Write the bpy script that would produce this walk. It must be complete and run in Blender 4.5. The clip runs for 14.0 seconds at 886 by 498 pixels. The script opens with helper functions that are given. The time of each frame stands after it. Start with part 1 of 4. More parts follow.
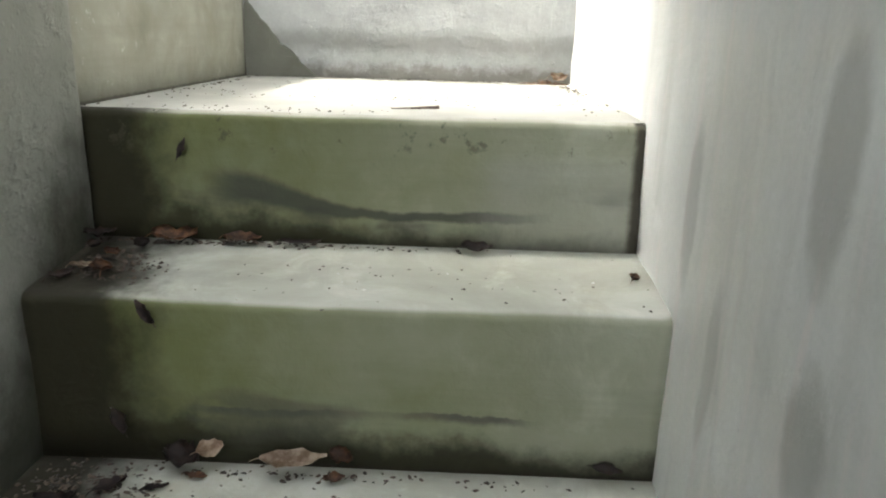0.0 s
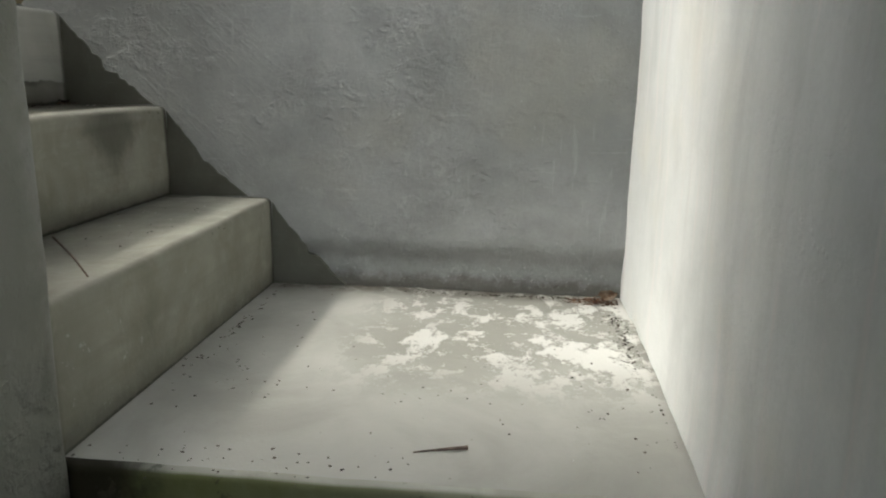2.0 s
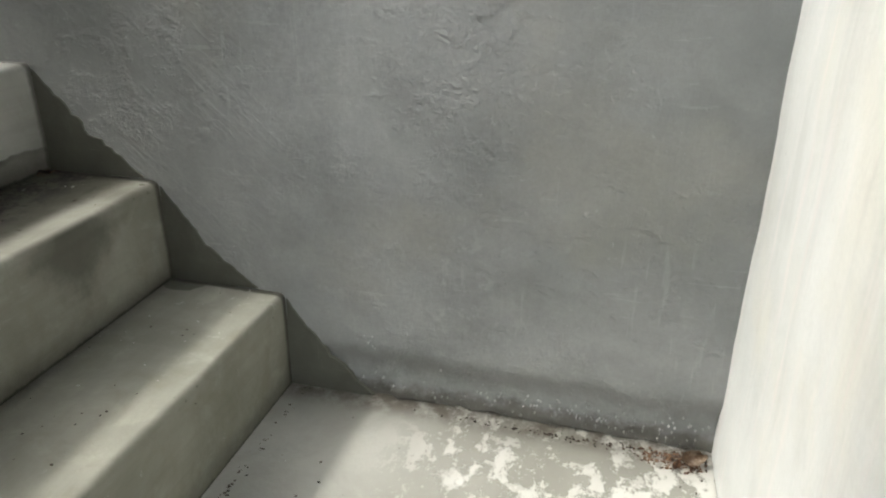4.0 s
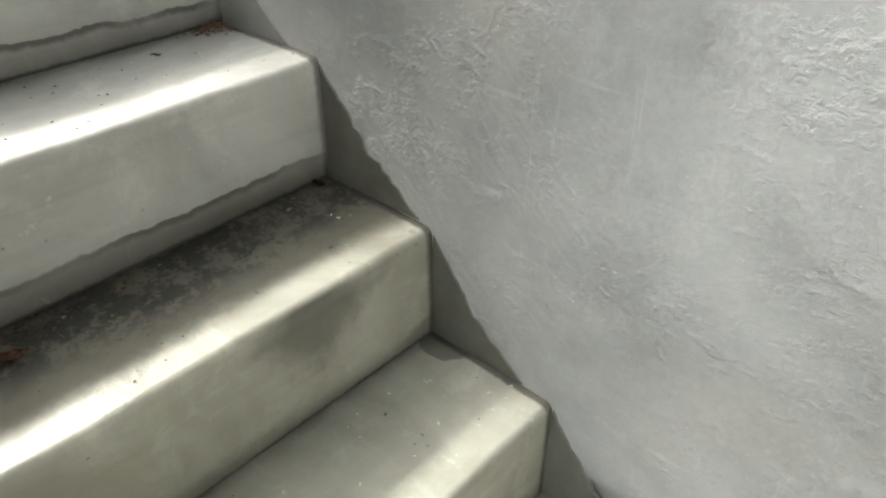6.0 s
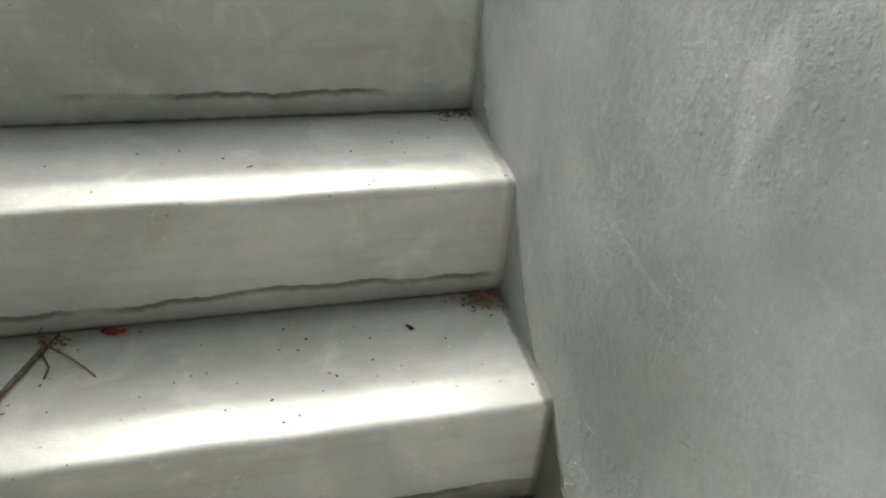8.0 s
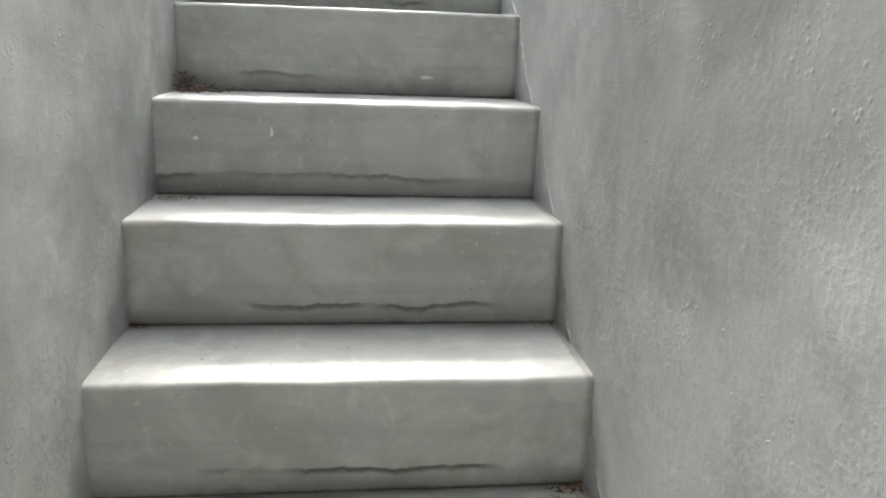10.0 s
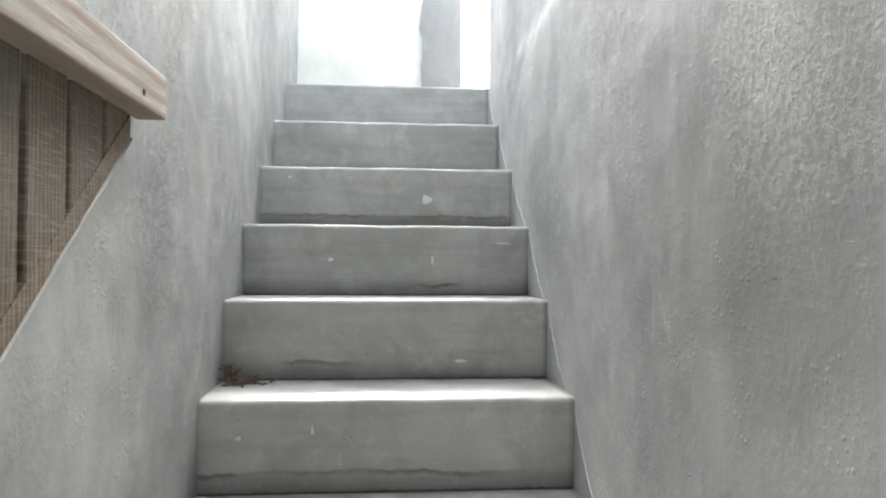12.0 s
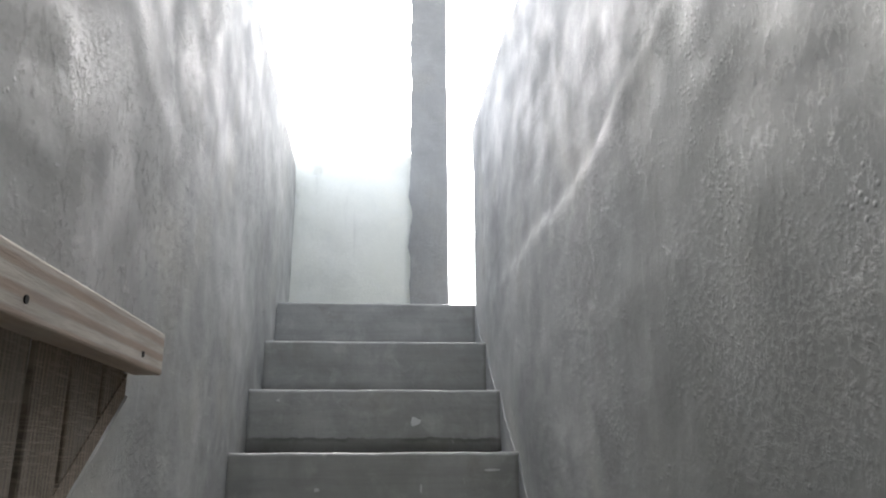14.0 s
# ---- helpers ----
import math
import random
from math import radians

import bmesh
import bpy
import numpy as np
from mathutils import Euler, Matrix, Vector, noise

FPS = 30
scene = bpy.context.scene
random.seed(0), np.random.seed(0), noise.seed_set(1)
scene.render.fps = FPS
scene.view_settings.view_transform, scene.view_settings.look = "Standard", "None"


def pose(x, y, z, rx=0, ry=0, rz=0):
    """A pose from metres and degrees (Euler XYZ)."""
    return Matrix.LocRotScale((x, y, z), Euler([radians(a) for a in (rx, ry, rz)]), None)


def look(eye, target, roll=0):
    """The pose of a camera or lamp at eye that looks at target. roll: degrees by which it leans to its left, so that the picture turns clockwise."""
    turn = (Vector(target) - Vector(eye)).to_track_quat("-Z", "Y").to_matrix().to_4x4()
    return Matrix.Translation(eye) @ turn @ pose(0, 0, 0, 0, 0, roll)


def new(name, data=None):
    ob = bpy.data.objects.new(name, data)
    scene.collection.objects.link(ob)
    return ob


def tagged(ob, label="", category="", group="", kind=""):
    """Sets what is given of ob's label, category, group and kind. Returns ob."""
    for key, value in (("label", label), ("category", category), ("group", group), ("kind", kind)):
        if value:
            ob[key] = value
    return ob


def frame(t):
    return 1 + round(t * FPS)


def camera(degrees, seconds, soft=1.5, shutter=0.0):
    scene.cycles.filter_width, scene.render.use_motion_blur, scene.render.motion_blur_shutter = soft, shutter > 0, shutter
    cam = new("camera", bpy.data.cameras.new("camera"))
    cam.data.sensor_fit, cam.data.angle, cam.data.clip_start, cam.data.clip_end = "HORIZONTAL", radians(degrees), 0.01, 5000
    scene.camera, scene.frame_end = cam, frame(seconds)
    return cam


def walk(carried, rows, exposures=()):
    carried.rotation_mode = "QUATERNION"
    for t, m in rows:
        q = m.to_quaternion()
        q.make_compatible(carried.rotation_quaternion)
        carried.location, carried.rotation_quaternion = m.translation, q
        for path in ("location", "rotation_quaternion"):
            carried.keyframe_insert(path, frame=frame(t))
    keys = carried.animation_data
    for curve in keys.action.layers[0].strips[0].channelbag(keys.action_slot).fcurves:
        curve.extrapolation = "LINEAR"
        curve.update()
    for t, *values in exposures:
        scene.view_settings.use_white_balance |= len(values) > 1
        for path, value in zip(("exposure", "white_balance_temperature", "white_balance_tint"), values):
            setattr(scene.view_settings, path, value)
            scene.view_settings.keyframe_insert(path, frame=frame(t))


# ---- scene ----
cam = camera(62.0, 14.0, soft=2.0)
PATH = [
    (0, (0.057, -0.018, 1.11), (-0.001, 1.901, 0.55), 1.5),
    (0.5, (0.058, 0.08, 1.15), (0.012, 2.0, 0.594), 1.6),
    (1, (0.081, 0.156, 1.272), (-0.032, 2.064, 0.681), 1.0),
    (1.5, (0.081, 0.17, 1.34), (-0.128, 2.086, 0.805), 0.5),
    (2, (0.062, 0.218, 1.479), (-0.132, 2.155, 1.019), 1.1),
    (2.5, (0.079, 0.258, 1.568), (-0.09, 2.212, 1.175), -1.4),
    (2.7, (0.133, 0.335, 1.622), (-0.081, 2.282, 1.217), -2.1),
    (4.8, (0.034, 0.888, 1.9), (-0.515, 2.507, 0.861), 2.5),
    (5, (-0.009, 0.937, 1.91), (-0.582, 2.535, 0.852), 2.9),
    (5.5, (-0.052, 1.064, 1.978), (-0.943, 2.45, 0.846), 1.6),
    (6, (-0.107, 1.168, 1.996), (-1.214, 2.376, 0.85), 0.1),
    (6.5, (-0.183, 1.254, 2.112), (-1.442, 2.245, 0.915), 1.2),
    (7, (-0.23, 1.286, 2.176), (-1.592, 2.166, 1.006), 2.7),
    (7.5, (-0.307, 1.395, 2.218), (-1.759, 2.121, 1.05), 5.0),
    (8, (-0.34, 1.471, 2.329), (-1.908, 1.927, 1.175), 4.8),
    (8.5, (-0.367, 1.478, 2.391), (-2.034, 1.788, 1.33), 3.9),
    (9, (-0.376, 1.463, 2.428), (-2.14, 1.797, 1.545), 3.1),
    (9.2, (-0.374, 1.455, 2.441), (-2.176, 1.775, 1.635), 2.9),
    (11.3, (-0.356, 1.415, 2.662), (-2.343, 1.577, 2.507), 0.9),
    (11.5, (-0.355, 1.41, 2.674), (-2.345, 1.578, 2.572), 0.8),
    (12, (-0.347, 1.401, 2.699), (-2.34, 1.566, 2.731), 0.3),
    (12.5, (-0.334, 1.398, 2.728), (-2.32, 1.547, 2.906), -0.3),
    (13, (-0.318, 1.401, 2.75), (-2.287, 1.556, 3.064), -0.4),
    (13.5, (-0.308, 1.403, 2.772), (-2.251, 1.58, 3.209), -0.3),
    (14, (-0.294, 1.399, 2.784), (-2.209, 1.587, 3.329), -0.4),
]
EXPOSURES = [
    (0.0, 4.12, 6800, 5), (0.5, 3.87, 6800, 5), (1.0, 3.27, 6740, 5), (1.5, 2.8, 6680, 4), (2.0, 2.46, 6660, 4), (2.5, 2.5, 6640, 4), (5.0, 3.15, 6740, 5),
    (5.5, 3.5, 6760, 5), (6.0, 3.7, 6740, 5), (6.5, 3.75, 6740, 5), (7.0, 3.8, 6700, 5), (8.0, 3.65, 6620, 4), (9.0, 3.78, 6580, 5), (11.5, 3.95, 6560, 7),
    (12.5, 3.5, 6500, 9), (13.0, 3.2, 6480, 10), (14.0, 2.5, 6480, 10),
]
walk(cam, [(t, look(eye, target, roll)) for t, eye, target, roll in PATH], EXPOSURES)

# ---- light ----
SUN_WAY = Vector((1.0, 0.07, -1.06))
world = bpy.data.worlds.new("sky")
scene.world = world
world.use_nodes = True
wt = world.node_tree
sky = wt.nodes.new("ShaderNodeTexSky")
sky.sky_type = 'NISHITA'
sky.sun_disc = False
sky.sun_elevation = radians(46.6)
sky.sun_rotation = radians(270)
sky.air_density, sky.dust_density, sky.ozone_density = 0.8, 3.0, 1.0
haze = wt.nodes.new("ShaderNodeHueSaturation")
haze.inputs["Saturation"].default_value = 0.35
wt.links.new(sky.outputs["Color"], haze.inputs["Color"])
wt.links.new(haze.outputs["Color"], wt.nodes["Background"].inputs["Color"])
wt.nodes["Background"].inputs["Strength"].default_value = 0.15
sun = new("sun", bpy.data.lights.new("sun", 'SUN'))
sun.data.energy = 0.5
sun.data.angle = radians(5)
sun.data.color = (1.0, 0.98, 0.94)
sun.matrix_world = look((-6, 1.4, 9), Vector((-6, 1.4, 9)) + SUN_WAY)


# ---- materials ----
class Nodes:
    """Short names for the nodes of one material."""

    def __init__(self, name, roughness=0.85):
        self.mat = bpy.data.materials.new(name)
        self.mat.use_nodes = True
        self.tree = self.mat.node_tree
        self.bsdf = self.tree.nodes["Principled BSDF"]
        self.bsdf.inputs["Roughness"].default_value = roughness
        where = self.tree.nodes.new("ShaderNodeTexCoord")
        self.coord, self.normal = where.outputs["Object"], where.outputs["Normal"]

    def link(self, value, socket):
        if isinstance(value, (int, float)):
            socket.default_value = value
        elif isinstance(value, tuple):
            socket.default_value = (*value, 1.0) if len(value) == 3 else value
        else:
            self.tree.links.new(value, socket)

    def mapped(self, scale=(1, 1, 1), move=(0, 0, 0), source=None, turn=(0, 0, 0)):
        n = self.tree.nodes.new("ShaderNodeMapping")
        n.inputs["Scale"].default_value, n.inputs["Location"].default_value = scale, move
        n.inputs["Rotation"].default_value = turn
        self.link(source or self.coord, n.inputs["Vector"])
        return n.outputs[0]

    def noise(self, scale, detail=4.0, rough=0.55, vector=None, warp=0.0):
        n = self.tree.nodes.new("ShaderNodeTexNoise")
        n.inputs["Scale"].default_value, n.inputs["Detail"].default_value = scale, detail
        n.inputs["Roughness"].default_value, n.inputs["Distortion"].default_value = rough, warp
        self.link(vector or self.coord, n.inputs["Vector"])
        return n.outputs["Fac"]

    def cells(self, scale, vector=None, feature='F1'):
        n = self.tree.nodes.new("ShaderNodeTexVoronoi")
        n.feature = feature
        n.inputs["Scale"].default_value = scale
        self.link(vector or self.coord, n.inputs["Vector"])
        return n.outputs["Distance"]

    def range(self, value, a, b, lo=0.0, hi=1.0):
        n = self.tree.nodes.new("ShaderNodeMapRange")
        n.interpolation_type = 'SMOOTHSTEP'
        for key, v in (("Value", value), ("From Min", a), ("From Max", b), ("To Min", lo), ("To Max", hi)):
            self.link(v, n.inputs[key])
        return n.outputs[0]

    def math(self, how, a, b=0.0, c=0.0):
        n = self.tree.nodes.new("ShaderNodeMath")
        n.operation = how
        self.link(a, n.inputs[0]), self.link(b, n.inputs[1]), self.link(c, n.inputs[2])
        return n.outputs[0]

    def mix(self, fac, a, b, how='MIX'):
        n = self.tree.nodes.new("ShaderNodeMix")
        n.data_type, n.blend_type = 'RGBA', how
        self.link(fac, n.inputs[0]), self.link(a, n.inputs[6]), self.link(b, n.inputs[7])
        return n.outputs[2]

    def axes(self, source=None):
        n = self.tree.nodes.new("ShaderNodeSeparateXYZ")
        self.link(source or self.coord, n.inputs[0])
        return n.outputs

    def chance(self):
        return self.tree.nodes.new("ShaderNodeObjectInfo").outputs["Random"]

    def bump(self, height, distance, strength=1.0, below=None):
        n = self.tree.nodes.new("ShaderNodeBump")
        n.inputs["Strength"].default_value, n.inputs["Distance"].default_value = strength, distance
        self.link(height, n.inputs["Height"])
        if below is not None:
            self.link(below, n.inputs["Normal"])
        return n.outputs[0]

    def done(self, color, normal=None, roughness=None):
        self.link(color, self.bsdf.inputs["Base Color"])
        if normal is not None:
            self.link(normal, self.bsdf.inputs["Normal"])
        if roughness is not None:
            self.link(roughness, self.bsdf.inputs["Roughness"])
        return self.mat


def plaster_material(name, dark, light, relief, streaks=0.35, stain=(0.16, 0.15, 0.12), extra=None, coarse=0.0):
    """Cement render: cloudy greys, vertical runs, trowel grain and pits."""
    n = Nodes(name, 0.8)
    cloud = n.range(n.noise(1.7, 5, 0.6, warp=0.2), 0.32, 0.7)
    color = n.mix(cloud, dark, light)
    blot = n.range(n.noise(5.5, 4, 0.6, warp=0.3), 0.45, 0.75)
    color = n.mix(n.math('MULTIPLY', blot, 0.42), color, tuple(0.78 * v for v in dark))
    runs = n.range(n.noise(1.0, 5, 0.65, n.mapped((6, 6, 1.6)), 0.4), 0.52, 0.8)
    color = n.mix(n.math('MULTIPLY', runs, streaks), color, tuple(min(0.8, 1.32 * v) for v in light))
    seep = n.range(n.noise(1.0, 4, 0.6, n.mapped((6, 6, 0.8), (3, 7, 1))), 0.6, 0.75)
    color = n.mix(n.math('MULTIPLY', seep, 0.3), color, stain)
    chalk = n.math('MULTIPLY', n.range(n.noise(13, 5, 0.7), 0.56, 0.68), n.range(n.noise(2.2, 3), 0.45, 0.65))
    color = n.mix(n.math('MULTIPLY', chalk, 0.4), color, tuple(min(0.8, 1.3 * v) for v in light))
    earth = n.range(n.noise(3.1, 5, 0.6, n.mapped((1, 1, 1), (4, 2, 9))), 0.5, 0.72)
    color = n.mix(n.math('MULTIPLY', earth, 0.4), color, tuple(k * v for k, v in zip((0.92, 0.87, 0.76), light)))
    freckle = n.math('MULTIPLY', n.range(n.noise(70, 4, 0.7), 0.60, 0.70), n.range(n.noise(6, 3), 0.42, 0.6))
    color = n.mix(n.math('MULTIPLY', freckle, 0.32), color, tuple(min(0.8, 1.45 * v) for v in light))
    drag = n.math('MAXIMUM', n.range(n.noise(1.0, 3, 0.6, n.mapped((60, 60, 5), turn=(0.0, 0.55, 0.0))), 0.63, 0.70), n.range(n.noise(1.0, 3, 0.6, n.mapped((7, 60, 70), turn=(0.0, 0.45, 0.0))), 0.63, 0.70))
    drag = n.math('MULTIPLY', drag, n.range(n.noise(3.7, 3, 0.6, n.mapped((1, 1, 1), (5, 5, 2))), 0.45, 0.62))
    color = n.mix(n.math('MULTIPLY', drag, 0.2), color, tuple(min(0.8, 1.4 * v) for v in light))
    fine = n.noise(140, 3, 0.7)
    color = n.mix(n.range(fine, 0.35, 0.7, 0.0, 0.13), color, tuple(0.7 * v for v in dark))
    speck = n.math('MULTIPLY', n.range(n.cells(21), 0.0, 0.07, 1.0, 0.0), n.range(n.noise(5, 3), 0.5, 0.62))
    color = n.mix(n.math('MULTIPLY', speck, 0.5), color, tuple(0.35 * v for v in dark))
    # relief: slow waves, trowel strokes, clumps of grain where the coat is rough, single grains
    rough = n.range(n.noise(2.6, 4, 0.6), 0.42, 0.68)
    if extra:
        color = extra(n, color)
    cast = None
    if coarse:
        x, y, z = n.axes()
        band = n.math('MULTIPLY', n.range(n.math('ADD', z, n.math('MULTIPLY', n.noise(1.6, 4), 0.6)), 3.15, 3.45), n.range(x, -2.1, -1.4))
        patch = n.range(n.noise(2.3, 4, 0.6, n.mapped((1, 1, 1), (7, 3, 5))), 0.38, 0.66)
        lumps = n.range(n.noise(1.0, 8, 0.72, n.mapped((52, 52, 36)), 0.3), 0.50, 0.76)
        cast = n.math('MULTIPLY', lumps, n.math('MULTIPLY', n.math('MULTIPLY', band, patch), coarse))
        # trowel strokes drawn along the slope of the stairs
        along = n.math('SUBTRACT', n.math('MULTIPLY', z, 0.66), n.math('MULTIPLY', x, 0.75))
        over = n.math('ADD', n.math('MULTIPLY', z, 0.75), n.math('MULTIPLY', x, 0.66))
        both = n.tree.nodes.new("ShaderNodeCombineXYZ")
        n.link(n.math('MULTIPLY', along, 14.0), both.inputs[0]), n.link(n.math('MULTIPLY', over, 85.0), both.inputs[1])
        drawn = n.range(n.noise(1.0, 5, 0.7, both.outputs[0], 0.4), 0.42, 0.72)
        low = n.math('MULTIPLY', n.math('MULTIPLY', n.range(x, -0.42, -0.55), n.range(y, 1.5, 1.7)), n.range(n.math('ADD', over, n.math('MULTIPLY', n.math('SUBTRACT', n.noise(3.5, 4, 0.6), 0.5), 0.3)), 0.72, 0.98, 1.0, 0.0))
        drawn = n.math('MULTIPLY', drawn, n.math('MULTIPLY', low, n.range(n.noise(4.5, 4, 0.6, n.mapped((1, 1, 1), (2, 8, 1))), 0.35, 0.6)))
    stroke_a = n.noise(1.0, 5, 0.7, n.mapped((30, 30, 5), turn=(0.5, 0.5, 0.3)))
    stroke_b = n.noise(1.0, 5, 0.7, n.mapped((7, 7, 36), turn=(0.35, -0.6, 0.2)))
    strokes = n.mix(n.range(n.noise(1.9, 2), 0.42, 0.58), stroke_a, stroke_b)
    clump = n.math('MULTIPLY', n.range(n.noise(80, 6, 0.72), 0.42, 0.72), n.math('ADD', 0.12, n.math('MULTIPLY', rough, 0.9)))
    grain = n.math('MULTIPLY', n.range(n.cells(90), 0.08, 0.34, 1.0, 0.0), n.range(n.noise(9, 3), 0.5, 0.64))
    b1 = n.bump(n.noise(4.5, 4, 0.5), relief * 0.8, 0.6)
    mid = n.bump(n.noise(13, 5, 0.6, warp=0.5), relief * 0.6, 0.75, b1)
    b2 = n.bump(strokes, relief * 0.30, 0.8, mid)
    b3 = n.bump(clump, relief * 0.36, 0.85, b2)
    b4 = n.bump(grain, relief * 0.22, 0.85, b3)
    if cast is not None:
        b4 = n.bump(cast, 0.005, 0.9, b4)
        ridge = n.range(n.noise(19, 6, 0.64, n.mapped((1, 1, 1.25), (1, 4, 6)), 0.1), 0.44, 0.78)
        ridge = n.math('MULTIPLY', ridge, n.math('MULTIPLY', n.range(n.math('SUBTRACT', z, n.math('MULTIPLY', x, 0.2)), 2.3, 1.8), n.range(n.noise(3.2, 4, 0.6, n.mapped((1, 1, 1), (9, 1, 3))), 0.4, 0.62)))
        b4 = n.bump(ridge, 0.0056, 0.9, b4)
        b4 = n.bump(drawn, 0.0018, 0.85, b4)
    return n.done(color, b4, n.range(n.noise(8, 4), 0.3, 0.7, 0.5, 0.8))


PLASTER = plaster_material("grey_cement_render", (0.31, 0.315, 0.31), (0.435, 0.44, 0.43), 0.0042)


def passage_tone_slime(n, color):
    """A darker, dull greenish tone over the lower passage and black slime where the wall meets its steps."""
    x, y, z = n.axes()
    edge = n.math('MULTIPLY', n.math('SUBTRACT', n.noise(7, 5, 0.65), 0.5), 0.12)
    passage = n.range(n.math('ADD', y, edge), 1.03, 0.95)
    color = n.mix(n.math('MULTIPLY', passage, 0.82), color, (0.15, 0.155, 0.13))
    bare = n.math('ADD', x, n.math('MULTIPLY', n.math('SUBTRACT', n.noise(4.5, 5, 0.65), 0.5), 0.35))
    bare = n.math('MULTIPLY', n.range(bare, -1.62, -1.46), n.range(n.math('ADD', z, n.math('MULTIPLY', n.noise(6, 4), 0.1)), 2.95, 3.1))
    color = n.mix(n.math('MULTIPLY', bare, 0.6), color, (0.19, 0.192, 0.192))
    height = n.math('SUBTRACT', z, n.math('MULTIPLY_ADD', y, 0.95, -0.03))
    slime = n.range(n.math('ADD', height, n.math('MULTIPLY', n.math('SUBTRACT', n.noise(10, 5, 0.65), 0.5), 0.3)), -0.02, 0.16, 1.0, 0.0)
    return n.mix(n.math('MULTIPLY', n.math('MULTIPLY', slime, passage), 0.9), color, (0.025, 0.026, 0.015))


def wall_foot(n, color):
    """Brown dirt splashed along the foot of the wall over the landing, and a damp tide mark."""
    x, y, z = n.axes()
    here = n.range(x, -0.52, -0.44)
    rag = n.math('MULTIPLY', n.math('SUBTRACT', n.noise(24, 6, 0.7), 0.5), 0.09)
    dirt = n.range(n.math('ADD', z, rag), 1.012, 1.045, 1.0, 0.0)
    color = n.mix(n.math('MULTIPLY', n.math('MULTIPLY', dirt, here), 0.65), color, (0.10, 0.085, 0.06))
    tide = n.range(n.math('ABSOLUTE', n.math('SUBTRACT', n.math('ADD', z, n.math('MULTIPLY', rag, 0.8)), 1.082)), 0.0, 0.035, 1.0, 0.0)
    color = n.mix(n.math('MULTIPLY', n.math('MULTIPLY', tide, here), 0.28), color, (0.12, 0.115, 0.095))
    leaf = n.math('ADD', n.math('MULTIPLY', n.math('ABSOLUTE', n.math('ADD', x, 0.765)), 30.0), n.math('MULTIPLY', n.math('ABSOLUTE', n.math('SUBTRACT', z, 2.13)), 10.0))
    leaf = n.range(n.math('ADD', leaf, n.math('MULTIPLY', n.noise(18, 5, 0.7), 0.9)), 1.1, 1.5, 1.0, 0.0)
    color = n.mix(n.math('MULTIPLY', leaf, 0.28), color, (0.58, 0.58, 0.57))
    drip = n.math('ABSOLUTE', n.math('ADD', x, n.math('ADD', 1.19, n.math('MULTIPLY', n.math('SUBTRACT', n.noise(5, 5, 0.65), 0.5), 0.22))))
    drip = n.math('MULTIPLY', n.range(drip, 0.0, 0.085, 1.0, 0.0), n.math('MULTIPLY', n.range(z, 3.15, 2.8), n.range(z, 2.38, 2.62)))
    color = n.mix(n.math('MULTIPLY', drip, 0.5), color, (0.15, 0.15, 0.142))
    over = n.math('ADD', n.math('MULTIPLY_ADD', x, 0.8, -0.605), z)
    smear = n.range(n.math('ADD', over, n.math('MULTIPLY', n.math('SUBTRACT', n.noise(6.5, 5, 0.65), 0.5), 0.35)), 0.16, 0.40, 1.0, 0.0)
    smear = n.math('MULTIPLY', smear, n.range(x, -0.75, -0.95))
    color = n.mix(n.math('MULTIPLY', smear, 0.4), color, (0.50, 0.505, 0.49))
    # upper near end of the wall darkened by colour, where less sky light falls
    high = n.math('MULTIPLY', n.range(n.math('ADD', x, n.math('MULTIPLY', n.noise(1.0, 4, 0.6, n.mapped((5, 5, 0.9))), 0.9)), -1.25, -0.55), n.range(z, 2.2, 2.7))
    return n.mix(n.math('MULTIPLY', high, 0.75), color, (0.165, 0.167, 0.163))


PLASTER_INNER = plaster_material("inner_cement_render", (0.275, 0.28, 0.275), (0.46, 0.465, 0.455), 0.0042, 0.22, extra=passage_tone_slime, coarse=0.85)
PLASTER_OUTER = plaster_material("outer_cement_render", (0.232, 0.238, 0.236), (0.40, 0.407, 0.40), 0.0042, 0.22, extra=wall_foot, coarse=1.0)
PLASTER_SOFT = plaster_material("smooth_grey_render", (0.56, 0.57, 0.56), (0.71, 0.715, 0.70), 0.003, 0.5, (0.30, 0.30, 0.27))


def passage_stains(n, color):
    """Long damp blotches and brushed white streaks on the wall of the lower flight."""
    x, y, z = n.axes()
    rag = n.math('MULTIPLY', n.math('SUBTRACT', n.noise(14, 5, 0.65), 0.5), 1.3)
    streak = n.range(n.noise(1.0, 5, 0.7, n.mapped((30, 30, 1.6))), 0.52, 0.68)
    color = n.mix(n.math('MULTIPLY', streak, 0.3), color, (0.78, 0.68, 0.665))
    dull = n.range(n.noise(1.0, 4, 0.6, n.mapped((13, 13, 1.4), (6, 2, 3))), 0.5, 0.66)
    color = n.mix(n.math('MULTIPLY', dull, 0.2), color, (0.40, 0.405, 0.395))
    for cy, cz, wide, high, how in ((0.48, 1.03, 0.034, 0.095, 0.5), (0.775, 0.93, 0.022, 0.10, 0.38), (0.455, 0.83, 0.035, 0.07, 0.5), (0.66, 0.80, 0.02, 0.09, 0.3), (0.60, 1.42, 0.03, 0.12, 0.3)):
        far = n.math('ADD', n.math('POWER', n.math('DIVIDE', n.math('SUBTRACT', y, cy), wide), 2.0), n.math('POWER', n.math('DIVIDE', n.math('SUBTRACT', z, cz), high), 2.0))
        far = n.range(n.math('ADD', far, rag), 0.35, 1.25, 1.0, 0.0)
        color = n.mix(n.math('MULTIPLY', far, how), color, (0.27, 0.275, 0.255))
    return color


